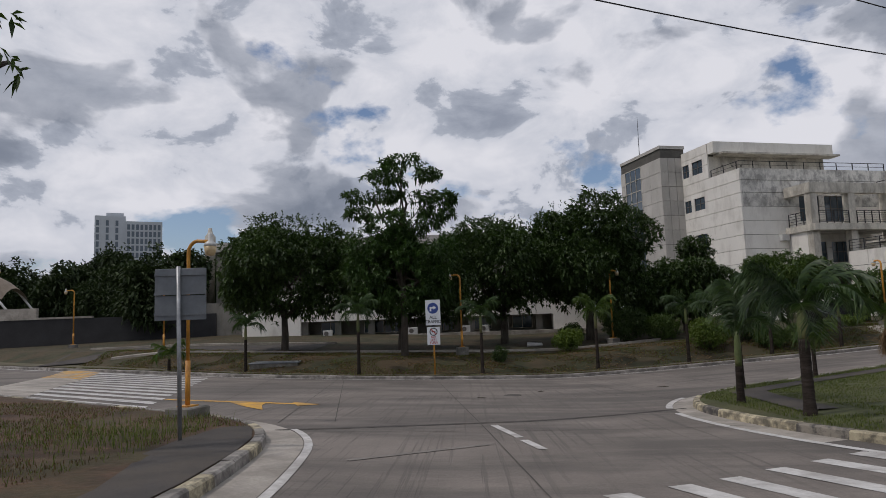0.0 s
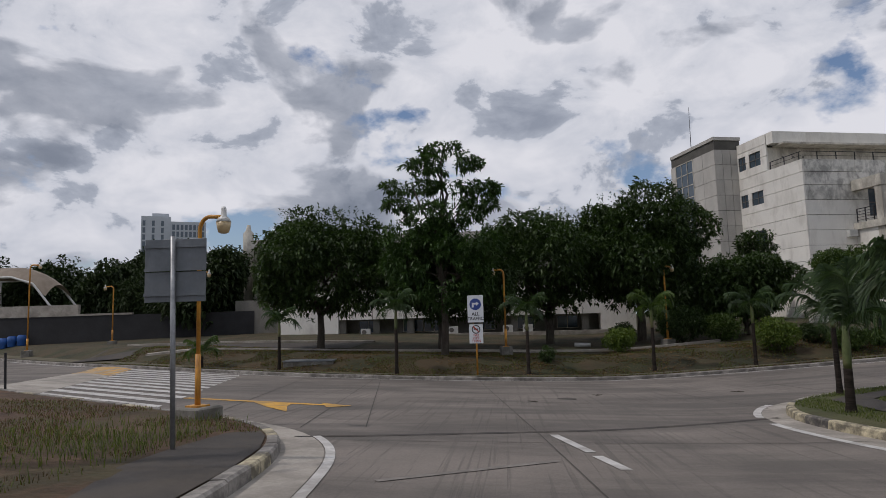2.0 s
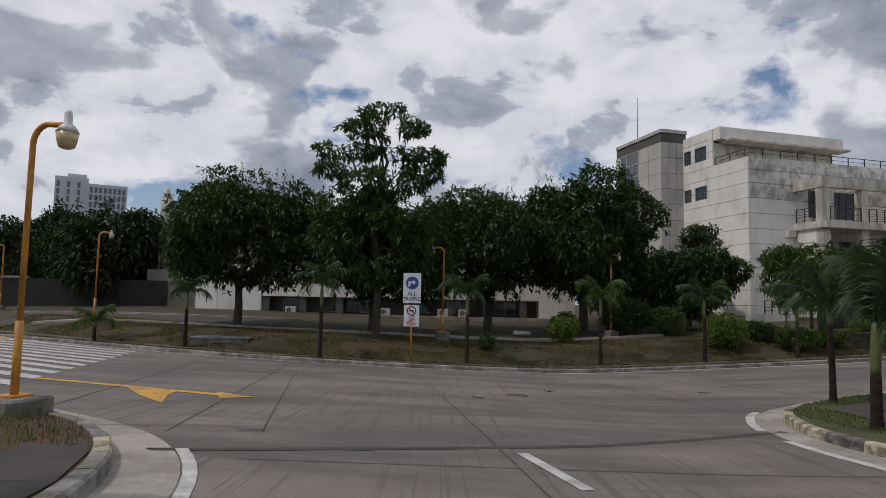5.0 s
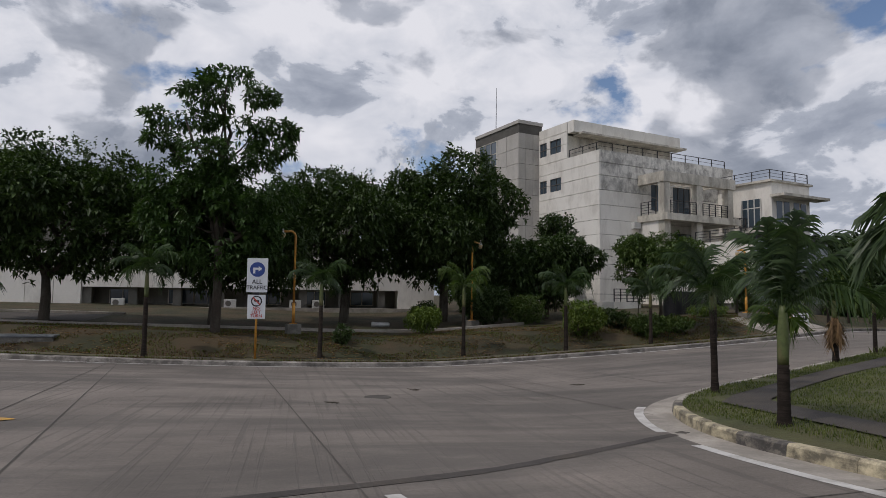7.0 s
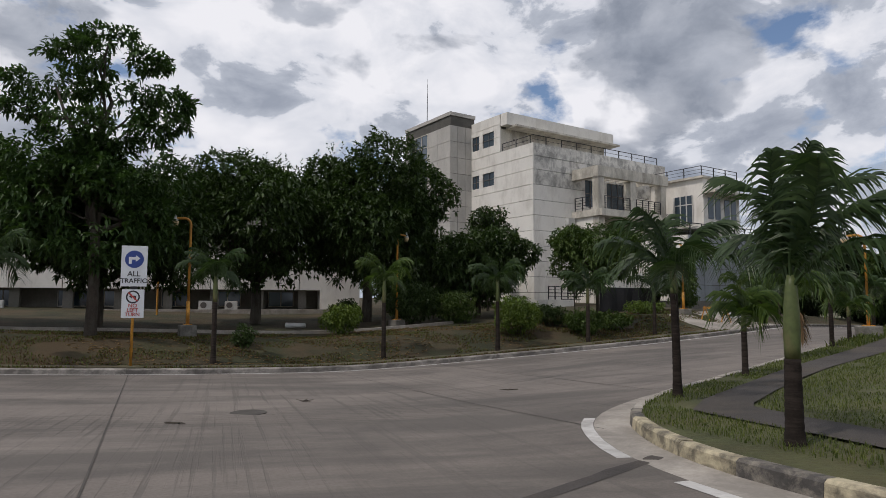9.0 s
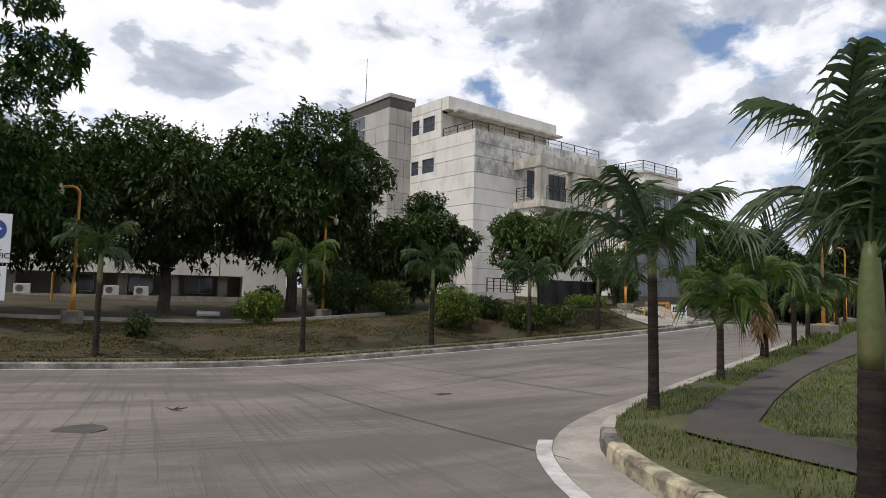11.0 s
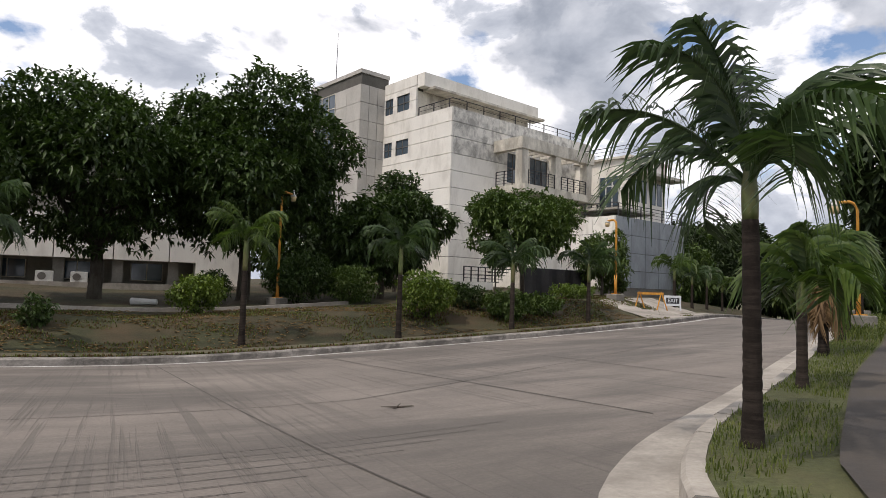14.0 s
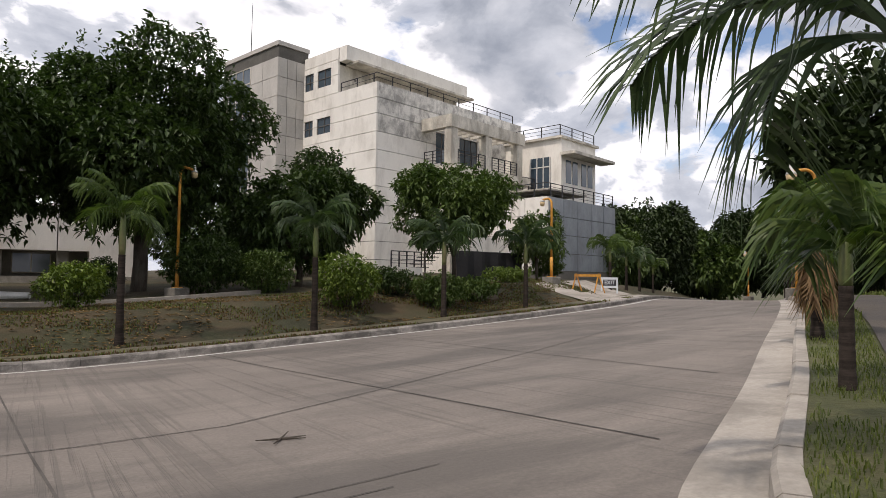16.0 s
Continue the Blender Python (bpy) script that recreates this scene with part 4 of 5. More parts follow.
for x, y, s, p in ((48, 36.5, 1.35, 1), (54, 33, 1.35, 1), (60, 43, 1.3, 0), (55, 40.5, 1.0, 0), (66, 42, 1.2, 1), (50, 26, 1.3, 0), (72, 48, 1.15, 0), (80, 52, 1.1, 1), (58, 24, 1.4, 1), (46, 18, 1.3, 1), (90, 59, 1.1, 0)):
    spots.append((x, y, s, p))
for k in range(17):      # dark trees on the far left
    u = k / 16
    spots.append((-84 + 56 * u + rng.uniform(-2, 2), 96 - 8 * u + rng.uniform(-4, 4), 1.05 + rng.uniform(-0.15, 0.15), (0, 1)[k % 2]))
for x, y, s, p in ((-31.5, 68, 0.98, 1), (-38, 76, 0.9, 0), (-48, 84, 0.85, 0), (-24, 74, 0.9, 0), (-60, 78, 0.9, 1)):
    spots.append((x, y, s, p))
for i, (x, y, s, p) in enumerate(spots):
    z = road_z(max(-60, min(90, x)), min(y, 60)) + (0.9 if y < far_y(x) else interp(y - far_y(x), BANK)) - 0.15
    c = copy_thing(protos[p], pose(x, y, z, 0, 0, i * 77))
    c.scale = (s, s, s * rng.uniform(0.92, 1.08))
for p in protos:
    for o in (*p.children_recursive, p):
        bpy.data.objects.remove(o)

# branch of a street tree reaching over the corner
make_tree((-9.84, 7.2, verge_z(-9.84, 7.2)), 31, 7.0, 3.2, 2.8, 0.16, "street tree with thin drooping twigs over the verge", M_LEAF_DARK, 120, 5, 0.2, 0.09, 0.8,
          blobs=[((0, 0, 6.70), (2.0, 2.0, 1.0)), ((3.4, 2.2, 5.95), (0.5, 0.5, 0.5)), ((2.3, 1.5, 6.60), (0.8, 0.8, 0.5)), ((3.6, 2.3, 5.70), (0.42, 0.4, 0.3))], forks=2)


# ---- main white building ----
B = pose(27.2, 61.3, 0, 0, 0, 15)
main = thing("office_building", (27.2, 61.3, 0), "weathered white five-storey office building with grey stair tower", "building", turn=15)


def bbox(name, lo, hi, mat, parent=None, label="", bevel=0.0):
    return part(name, Mesh().box(lo, hi, None, bevel), mat, parent or main, label)


Z0 = -1.0
bbox("wall", (0.05, 0.05, Z0), (18, 22, 14.2), M_GAP, label="dark joint backing behind the wall panels")
bands = [Z0, 1.6, 2.95, 4.3, 5.65, 7.0, 8.35, 9.7, 11.05, 12.4, 13.6, 14.75]
WIN = [(5.35, 7.1, 15.55, 16.95), (7.65, 8.8, 15.55, 16.95), (5.35, 7.1, 11.75, 13.05), (7.65, 8.8, 11.75, 13.05), (5.35, 7.1, 7.6, 9.2)]


def face_panel(lo_s, hi_s, z0, z1, face, mat, holes=(), name="panel", thick=0.12, gap=0.02):
    """A wall panel on the left face (along y) or the right face (along x), cut round the windows it meets."""
    cuts = sorted((max(a, lo_s), min(b, hi_s), max(c, z0), min(d, z1)) for a, b, c, d in holes if a < hi_s and b > lo_s and c < z1 and d > z0)
    rects, s = [], lo_s
    for a, b, c, d in cuts:
        if a > s:
            rects.append((s, a, z0, z1))
        if c > z0:
            rects.append((a, b, z0, c))
        if d < z1:
            rects.append((a, b, d, z1))
        s = b
    if s < hi_s:
        rects.append((s, hi_s, z0, z1))
    for a, b, c, d in rects:
        m = Mesh()
        g0, g1 = (gap if c == z0 else 0), (gap if d == z1 else 0)
        if face == "left":
            m.box((-thick, a, c + g0), (0.05, b, d - g1))
        else:
            m.box((a, -thick, c + g0), (b, 0.05, d - g1))
        part(name, m, mat, main)


for z0, z1 in zip(bands, bands[1:]):
    face_panel(-0.12, 8.9, z0, z1, "left", M_WALL, WIN)
    face_panel(0.06, 5.2, z0, z1, "right", M_WALL_STAIN if z0 > 10.5 else M_WALL)
    face_panel(5.22, 18, z0, z1, "right", M_WALL_STAIN if z0 > 11 else M_WALL, [(6.3, 8.6, 9.6, 12.1), (9.2, 11.6, 9.6, 12.1), (6.3, 9.0, 5.6, 7.6), (9.6, 12.4, 5.6, 7.6)])
bbox("terrace_deck", (0, 0, 14.2), (18, 5, 14.35), M_BEAM)
# upper set-back storey
bbox("upper_wall", (0.05, 4.6, 14.35), (14.0, 20, 17.6), M_GAP, label="dark joint backing of the top storey")
for s0, s1, z0, z1 in ((4.45, 8.9, 14.75, 16.2), (4.45, 8.9, 16.2, 17.4), (4.45, 8.9, 17.4, 18.35)):
    face_panel(s0, s1, z0, z1, "left", M_WALL, WIN)
m = Mesh().box((0.06, 4.45, 14.35), (14.0, 4.6, 17.0))
part("upper_front", m, M_BEAM, main, "stained cream front of the top storey")
for k in range(3):
    bbox("dot_vent", (1.5 + k * 1.1, 4.40, 16.0), (1.68 + k * 1.1, 4.46, 16.18), M_FRAME)
bbox("roof_fascia", (-0.05, 3.5, 17.2), (14.4, 4.42, 18.35), M_WALL, label="white roof fascia overhanging the terrace")
bbox("eave_soffit", (0.6, 2.9, 17.0), (14.7, 4.42, 17.18), M_BEAM, label="thin projecting eave slab")
bbox("roof_slab", (0.0, 4.44, 17.6), (14.3, 20, 18.3), M_TOWER)


def window(face, s0, s1, z0, z1, cols, rows_, parent=None, depth=0.08):
    """A window set back in its opening: pane, frame bars and sill."""
    w = part("window", Mesh().box((0.0, s0, z0), (0.04, s1, z1)) if face == "left" else Mesh().box((s0, 0.0, z0), (s1, 0.04, z1)), M_GLASS, parent or main, "dark glass window with brown frame")
    f = Mesh()
    t = 0.06

    def bar(a, b, c, d):
        if face == "left":
            f.box((-0.05, a, c), (0.0, b, d))
        else:
            f.box((a, -0.05, c), (b, 0.0, d))
    for k in range(cols + 1):
        c = s0 + (s1 - s0) * k / cols
        bar(c - t / 2, c + t / 2, z0, z1)
    for k in range(rows_ + 1):
        c = z0 + (z1 - z0) * k / rows_
        bar(s0, s1, c - t / 2, c + t / 2)
    part("window_frame", f, M_FRAME, w)
    return w


for a, b, c, d in WIN:
    window("left", a, b, c, d, 2, 2)
for a, b, c, d in ((6.3, 8.6, 9.6, 12.1), (9.2, 11.6, 9.6, 12.1)):
    window("right", a, b, c, d, 3, 2)
for a, b, c, d in ((6.3, 9.0, 5.6, 7.6), (9.6, 12.4, 5.6, 7.6)):
    window("right", a, b, c, d, 4, 2)


def rail(path, h, posts, bars=4, parent=None, name="railing", post_r=0.05):
    """A railing with upright posts and level bars along a line."""
    parent = parent or main
    r = part(name, Mesh().tube([(x, y, z + h) for x, y, z in path], 0.035, 6), M_RAIL, parent, "dark metal railing")
    a, b = Vector(path[0]), Vector(path[-1])
    pts = [Vector(p) for p in path]
    tot = [0]
    for p, q in zip(pts, pts[1:]):
        tot.append(tot[-1] + (q - p).length)

    def at(s):
        for i in range(len(pts) - 1):
            if s <= tot[i + 1] + 1e-6:
                return pts[i].lerp(pts[i + 1], (s - tot[i]) / (tot[i + 1] - tot[i]))
        return pts[-1]
    for k in range(posts):
        p = at(tot[-1] * k / (posts - 1))
        part("post", Mesh().tube([p, p + Vector((0, 0, h))], post_r, 6), M_RAIL, r)
    for k in range(1, bars):
        part("bar", Mesh().tube([(x, y, z + h * k / bars) for x, y, z in path], 0.02, 5), M_RAIL, r)


rail([(0.1, 4.3, 14.75), (0.1, 0.1, 14.75), (5.2, 0.1, 14.75), (17, 0.1, 14.75)], 0.75, 12, 2)

# stair tower
TU, TV0, TV1, TZ = -2.7, 8.9, 17.5, 19.3
bbox("tower_core", (TU + 0.1, TV0 + 0.1, Z0), (0.3, TV1, TZ - 0.2), M_GAP, label="dark joint backing of the stair tower")
zt = [Z0 + k * 1.58 for k in range(13)]
for z0, z1 in zip(zt, zt[1:]):
    z1 = min(z1, TZ)
    for a, b in ((TU, TU + 0.9), (TU + 0.9, TU + 1.8), (TU + 1.8, -0.02)):
        part("panel", Mesh().box((a + 0.02, TV0, z0 + 0.02), (b - 0.02, TV0 + 0.12, z1 - 0.02)), M_TOWER, main)
    for a, b in ((TV0, TV0 + 2.2), (TV0 + 2.2, TV0 + 4.0), (TV0 + 7.6, TV1)):
        part("panel", Mesh().box((TU, a + 0.02, z0 + 0.02), (TU + 0.12, b - 0.02, z1 - 0.02)), M_TOWER, main)
    if z0 > 17:
        part("panel", Mesh().box((TU, TV0 + 4.02, z0 + 0.02), (TU + 0.12, TV0 + 7.58, z1 - 0.02)), M_TOWER, main)
bbox("tower_cap", (TU - 0.015, TV0 - 0.015, TZ - 0.35), (0.35, TV1, TZ), M_TOWER)
tg = part("tower_glazing", Mesh().box((TU + 0.02, TV0 + 4.05, 2.0), (TU + 0.06, TV0 + 7.55, 17.9)), M_GLASS, main, "tall bluish glazed strip in the tower")
f = Mesh()
for k in range(4):
    y = TV0 + 4.05 + 3.5 * k / 3
    f.box((TU - 0.03, y - 0.04, 2.0), (TU + 0.02, y + 0.04, 17.9))
for k in range(13):
    z = 2.0 + 15.9 * k / 12
    f.box((TU - 0.03, TV0 + 4.05, z - 0.04), (TU + 0.02, TV0 + 7.55, z + 0.04))
part("glazing_grid", f, M_BEAM, tg)
part("antenna", Mesh().tube([(TU + 1.2, TV1 - 2.5, TZ), (TU + 1.25, TV1 - 2.5, TZ + 5.2)], [0.05, 0.02], 6), M_RAIL, main, "thin roof antenna mast")

# balcony bay
BV, BU0, BU1, BZ = -3.2, 4.7, 14.0, 12.75
for u in (BU0, 8.9, 13.2):
    bbox("pillar", (u, BV, Z0), (u + 0.75, BV + 0.7, BZ - 0.95), M_BEAM, label="weathered cream concrete pillar")
bbox("side_wall", (BU0, BV + 0.72, Z0), (BU0 + 0.3, -0.14, 8.9), M_WALL)
bbox("top_beam", (BU0 - 0.1, BV - 0.1, BZ - 0.95), (BU1 + 0.2, BV + 0.45, BZ), M_BEAM, label="deep stained concrete top beam")
bbox("side_beam", (BU0 - 0.1, BV + 0.47, BZ - 0.95), (BU0 + 0.5, -0.14, BZ), M_BEAM)
for k in range(9):
    u = BU0 + 0.9 + k * 0.98
    bbox("pergola_slat", (u, BV + 0.47, BZ - 0.6), (u + 0.16, -0.14, BZ - 0.3), M_BEAM)
bbox("balcony_slab", (BU0 - 0.2, BV - 0.5, 8.3), (BU1 + 0.4, -0.14, 8.9), M_BEAM, label="stained projecting balcony slab")
bbox("lower_slab", (BU0 - 0.2, BV - 0.7, 4.2), (BU1 + 3.0, -0.14, 4.7), M_BEAM)
rail([(BU0 + 0.1, -0.3, 8.9), (BU0 + 0.1, BV + 0.2, 8.9)], 1.25, 4, 5)
rail([(BU0 + 0.8, BV, 8.9), (8.8, BV, 8.9)], 1.25, 5, 6)
rail([(9.7, BV, 8.9), (13.1, BV, 8.9)], 1.25, 5, 6)
rail([(14.0, BV, 8.0), (17.0, BV - 0.3, 8.0)], 1.1, 5, 5)
bbox("aircon_unit", (3.7, -0.55, 7.7), (4.5, -0.13, 8.3), M_LAMPWHITE, label="pale wall-mounted aircon unit")

# second wing
wing = thing("wing_building", (27.2, 61.3, 0), "cream office wing with flat eaves and roof railing", "building", turn=15)
part("wall", Mesh().box((15.7, -6, Z0), (21.5, 6, 12.4)), M_WALL, wing)
part("eave", Mesh().box((15.5, -7.4, 10.9), (22.6, -5.95, 11.15)), M_BEAM, wing, "thin flat projecting eave")
part("eave", Mesh().box((15.4, -6.2, 12.4), (21.8, 6.2, 12.6)), M_BEAM, wing)
part("penthouse", Mesh().box((13.2, 4, 12.5), (17, 12, 14.9)), M_TOWER, wing, "grey rooftop penthouse block")
rail([(15.6, 5.5, 12.6), (15.6, -5.9, 12.6), (21.4, -5.9, 12.6)], 0.95, 10, 3, wing)
for a, b in ((-4.9, -2.9),):
    wv = part("window", Mesh().box((15.64, a, 8.2), (15.70 - 0.002, b, 10.9)), M_GLASS, wing, "dark glass window")
    fm = Mesh()
    for k in range(4):
        y = a + (b - a) * k / 3
        fm.box((15.58, y - 0.05, 8.2), (15.635, y + 0.05, 10.9))
    fm.box((15.58, a, 10.0), (15.635, b, 10.1))
    part("window_frame", fm, M_LAMPWHITE, wv)
for u in (16.4, 17.5, 19.0, 20.1):
    part("window", Mesh().box((u, -6.05, 8.6), (u + 0.8, -6.004, 10.6)), M_GLASS, wing, "narrow dark window")

# low grey block in front
low = thing("annex_building", (27.2, 61.3, 0), "low grey panelled annex with white end wall", "building", turn=15)
LU, LV, LZ = 7.5, -10.0, 6.25
part("wall", Mesh().box((LU + 0.1, LV + 0.1, Z0), (LU + 10, -4, LZ - 0.1)), M_GAP, low, "dark joint backing behind the panels")
for z0, z1 in ((0.9, 2.2), (2.2, 3.55), (3.55, 4.9), (4.9, LZ)):
    for k in range(3):
        part("panel", Mesh().box((LU, LV + 2 * k + 0.02, z0 + 0.02), (LU + 0.12, LV + 2 * k + 1.98, z1 - 0.02)), M_WALL, low)
    for k in range(5):
        part("panel", Mesh().box((LU + 0.14 + 2 * k, LV, z0 + 0.02), (LU + 2.08 + 2 * k, LV + 0.12, z1 - 0.02)), M_GREYWALL, low)
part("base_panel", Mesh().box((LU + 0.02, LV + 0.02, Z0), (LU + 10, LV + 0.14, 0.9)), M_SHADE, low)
rail([(LU + 0.2, -4, LZ), (LU + 0.2, LV + 0.2, LZ), (LU + 10, LV + 0.2, LZ)], 1.0, 11, 4, low)
part("canopy", Mesh().box((LU + 1.0, LV + 0.6, LZ + 0.6), (LU + 6.5, -5, LZ + 0.75)), M_BEAM, low, "flat pale canopy roof")
part("white_base_wall", Mesh().box((1.5, -7.0, Z0), (LU - 0.03, -6.7, 3.2)), M_WALL, low)

# platform, steps and black screen by the building
plat = thing("entrance_steps", (25.2, 55.5, 0), "small white platform with dark metal stair", "stairs", turn=15)
part("platform", Mesh().box((-0.6, -1, -0.6), (2.2, 1, 0.95)), M_WALL, plat)
rail([(-0.5, -0.9, 0.95), (2.2, -0.9, 0.95)], 1.0, 5, 4, plat)
for k in range(7):
    part("tread", Mesh().box((2.5 + k * 0.32, -0.9, 0.95 + k * 0.24), (2.9 + k * 0.32, 0.8, 1.0 + k * 0.24)), M_RAIL, plat)
rail([(2.4, -0.95, 0.95), (4.7, -0.95, 2.7)], 0.9, 4, 3, plat)
scr = thing("screen_fence", (24.6, 47.0, land_z(24.6, 47.0)), "black cloth screen fence on thin posts", "fence", turn=8)
sm_ = Mesh()
rows = []
for j in range(3):
    rows.append([(0.25 * k, 0.05 * math.sin(k * 1.3), -0.05 + j * 0.85) for k in range(22)])
part("cloth", sm_.sheet(rows), M_BLACK, scr)
for k in range(4):
    part("post", Mesh().tube([(k * 1.75, 0.06, -0.1), (k * 1.75, 0.06, 1.75)], 0.03, 6), M_RAIL, scr)

# ---- low white building behind the trees ----
low_w = thing("lecture_hall", (0, 0, 0), "low white building with shade-toned ground floor behind trees", "building")
FX0, FX1, FY = -20.9, 10.6, 62.0
# Wall and columns below the band have its shade put into their colour.
part("back_wall", Mesh().box((FX0, FY + 1.6, -1.2), (FX1, FY + 16, 3.4)), M_SHADE, low_w, "dull ground floor wall with recess shade in its colour")
for k in range(8):
    x = FX0 + 5.7 + k * (FX1 - FX0 - 5.7) / 8
    part("band_panel", Mesh().box((x + 0.03, FY, 1.62), (x + (FX1 - FX0 - 5.7) / 8 - 0.03, FY + 1.6, 4.3)), M_WALL, low_w, "white projecting wall band")
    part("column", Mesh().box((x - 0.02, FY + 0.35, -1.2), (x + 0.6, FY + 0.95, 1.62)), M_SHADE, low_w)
for k in range(3):
    part("end_panel", Mesh().box((FX0 + k * 1.9, FY - 0.05, -1.2), (FX0 + k * 1.9 + 1.86, FY + 1.6, 4.3)), M_WALL, low_w, "white end wall panel")
part("end_panel", Mesh().box((FX1 - 1.6, FY - 0.05, -1.2), (FX1 + 1.5, FY + 1.58, 4.3)), M_WALL, low_w, "white end wall panel")
part("plinth_slab", Mesh().box((FX0 - 1, FY - 0.9, -1.2), (FX1 + 1.2, FY - 0.1, 0.14)), M_GUTTER, low_w)
for x in (-13.6, -9.3, -7.3, -2.5, 1.2, 5.2):
    w = part("window", Mesh().box((x, FY + 1.55, 0.35), (x + 1.9, FY + 1.597, 1.45)), M_GLASS, low_w, "dark ground floor window")
    fm = Mesh()
    for k in range(3):
        fm.box((x + 0.95 * k - 0.03, FY + 1.5, 0.35), (x + 0.95 * k + 0.03, FY + 1.545, 1.45))
    fm.box((x, FY + 1.5, 0.32), (x + 1.9, FY + 1.545, 0.38))
    part("window_frame", fm, M_BEAM, w)
for x in (-12.5, -4.4, 0.6, 2.4):
    ac = thing("aircon_unit", (x, FY - 0.5, 0.14), "pale boxy outdoor aircon unit", "aircon unit", "aircon units")
    part("casing", Mesh().box((-0.45, -0.18, 0), (0.45, 0.18, 0.62), None, 0.02), M_LAMPWHITE, ac)
    part("fan_grille", Mesh().tube([(-0.12, -0.19, 0.31), (-0.12, -0.205, 0.31)], 0.22, 14), M_FRAME, ac)
upper = thing("hall_block", (0, 0, 0), "grey upper block rising behind the trees", "building")
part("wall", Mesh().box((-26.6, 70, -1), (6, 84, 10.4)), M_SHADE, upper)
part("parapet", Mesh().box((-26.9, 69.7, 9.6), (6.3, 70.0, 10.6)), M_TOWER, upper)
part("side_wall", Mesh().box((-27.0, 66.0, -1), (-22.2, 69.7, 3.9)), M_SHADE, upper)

# far tower block
tower = thing("apartment_tower", (-122, 226, 0), "pale high-rise apartment tower in the distance", "tower block", turn=28)
part("wall", Mesh().box((-8.5, -6, 0), (1.2, 6, 41.0)), M_TOWERBLOCK, tower)
part("wall", Mesh().box((1.2, -8, 0), (13, 5, 39.0)), M_TOWERBLOCK, tower)
part("roof_block", Mesh().box((-5, -4, 41), (0.5, 4, 42.4)), M_TOWERBLOCK, tower)
wd = Mesh().box((0, 0, 0), (0.9, 0.12, 1.9)).data("window", M_TOWERDARK)
for r in range(13):
    for c in range(8):
        w = part("window", wd, M_TOWERDARK, tower)
        w.matrix_basis = pose(1.7 + c * 1.4, -8.1, 6 + r * 2.5)
for r in range(13):
    for c in range(3):
        w = part("window", wd, M_TOWERDARK, tower)
        w.matrix_basis = pose(-8.0 + c * 3.0, -6.1, 7.5 + r * 2.5)


# ---- lamp posts ----
def make_lamp(x, y, z, h, arm, turn, plinth=0.35, r=0.06, label="yellow painted lamp post with a hooked arm and white lantern"):
    t = thing("street_lamp", (x, y, z), label, "street lamp", "street lamps", turn=turn)
    part("plinth", Mesh().box((-0.34, -0.34, -0.25), (0.34, 0.34, plinth), None, 0.03), M_PLINTH, t, "rough grey concrete plinth")
    part("base_plate", Mesh().box((-0.16, -0.16, plinth), (0.16, 0.16, plinth + 0.03)), M_POST, t)
    part("pole", Mesh().tube([(0, 0, plinth + 0.02), (0, 0, plinth + 1.0)], r, 10), M_POST, t, smooth=True)
    pts = [(0, 0, plinth + 0.98), (0, 0, h - 0.28)]
    for k in range(1, 7):
        a = math.pi / 2 * k / 6
        pts.append((0.26 - 0.26 * math.cos(a), 0, h - 0.28 + 0.26 * math.sin(a)))
    pts.append((arm, 0, h - 0.06))
    part("arm", Mesh().tube(pts, r * 0.72, 8), M_POST, t, smooth=True)
    hd = part("lantern", Mesh().tube([(arm, 0, h + 0.14), (arm, 0, h + 0.10), (arm, 0, h - 0.04), (arm, 0, h - 0.09), (arm, 0, h - 0.16)], [0.035, 0.05, 0.055, 0.11, 0.145], 14), M_LAMPWHITE, t, "grey-white lantern housing", smooth=True)
    part("bowl", Mesh().tube([(arm, 0, h - 0.165), (arm, 0, h - 0.27), (arm, 0, h - 0.36), (arm, 0, h - 0.38)], [0.14, 0.125, 0.10, 0.06], 14), M_LAMPBOWL, hd, "amber frosted lamp bowl", smooth=True)
    return t


make_lamp(-5.5, 14.35, verge_z(-5.5, 14.35), 3.9, 0.62, -20, 0.22, 0.055)
make_lamp(0.40, 40.3, land_z(0.4, 40.3), 5.0, 0.62, 190, 0.5, 0.075)
make_lamp(10.9, 45.8, land_z(10.9, 45.8), 5.1, 0.65, 25, 0.35, 0.075)
make_lamp(28.2, 43.5, land_z(28.2, 43.5), 4.3, 0.6, 100, 0.3, 0.08)
make_lamp(23.7, 28.2, verge_z(23.7, 28.2), 3.7, 0.65, 150, 0.4, 0.06)
make_lamp(34.5, 34.6, verge_z(34.5, 34.6), 3.9, 0.65, 150, 0.4, 0.06)
make_lamp(-19.9, 43.6, land_z(-19.9, 43.6), 5.3, 0.65, 15, 0.4, 0.075)
make_lamp(-40.5, 54.4, land_z(-40.5, 54.4), 7.15 - land_z(-40.5, 54.4), 0.8, 15, 0.6, 0.09)
make_lamp(-35.1, 58.0, land_z(-35.1, 58.0), 5.3 - land_z(-35.1, 58.0), 0.7, 195, 0.3, 0.08)
make_lamp(62, 54.0, land_z(62, 61), 4.4, 0.65, 190, 0.4, 0.07)
pole = Mesh().tube([(-2.2, 56.6, land_z(-2.2, 56.6)), (-2.2, 56.6, 3.1)], 0.06, 8)
tagged(part("lamp_pole", pole, M_POST), "plain yellow pole in front of the hall", "pole")


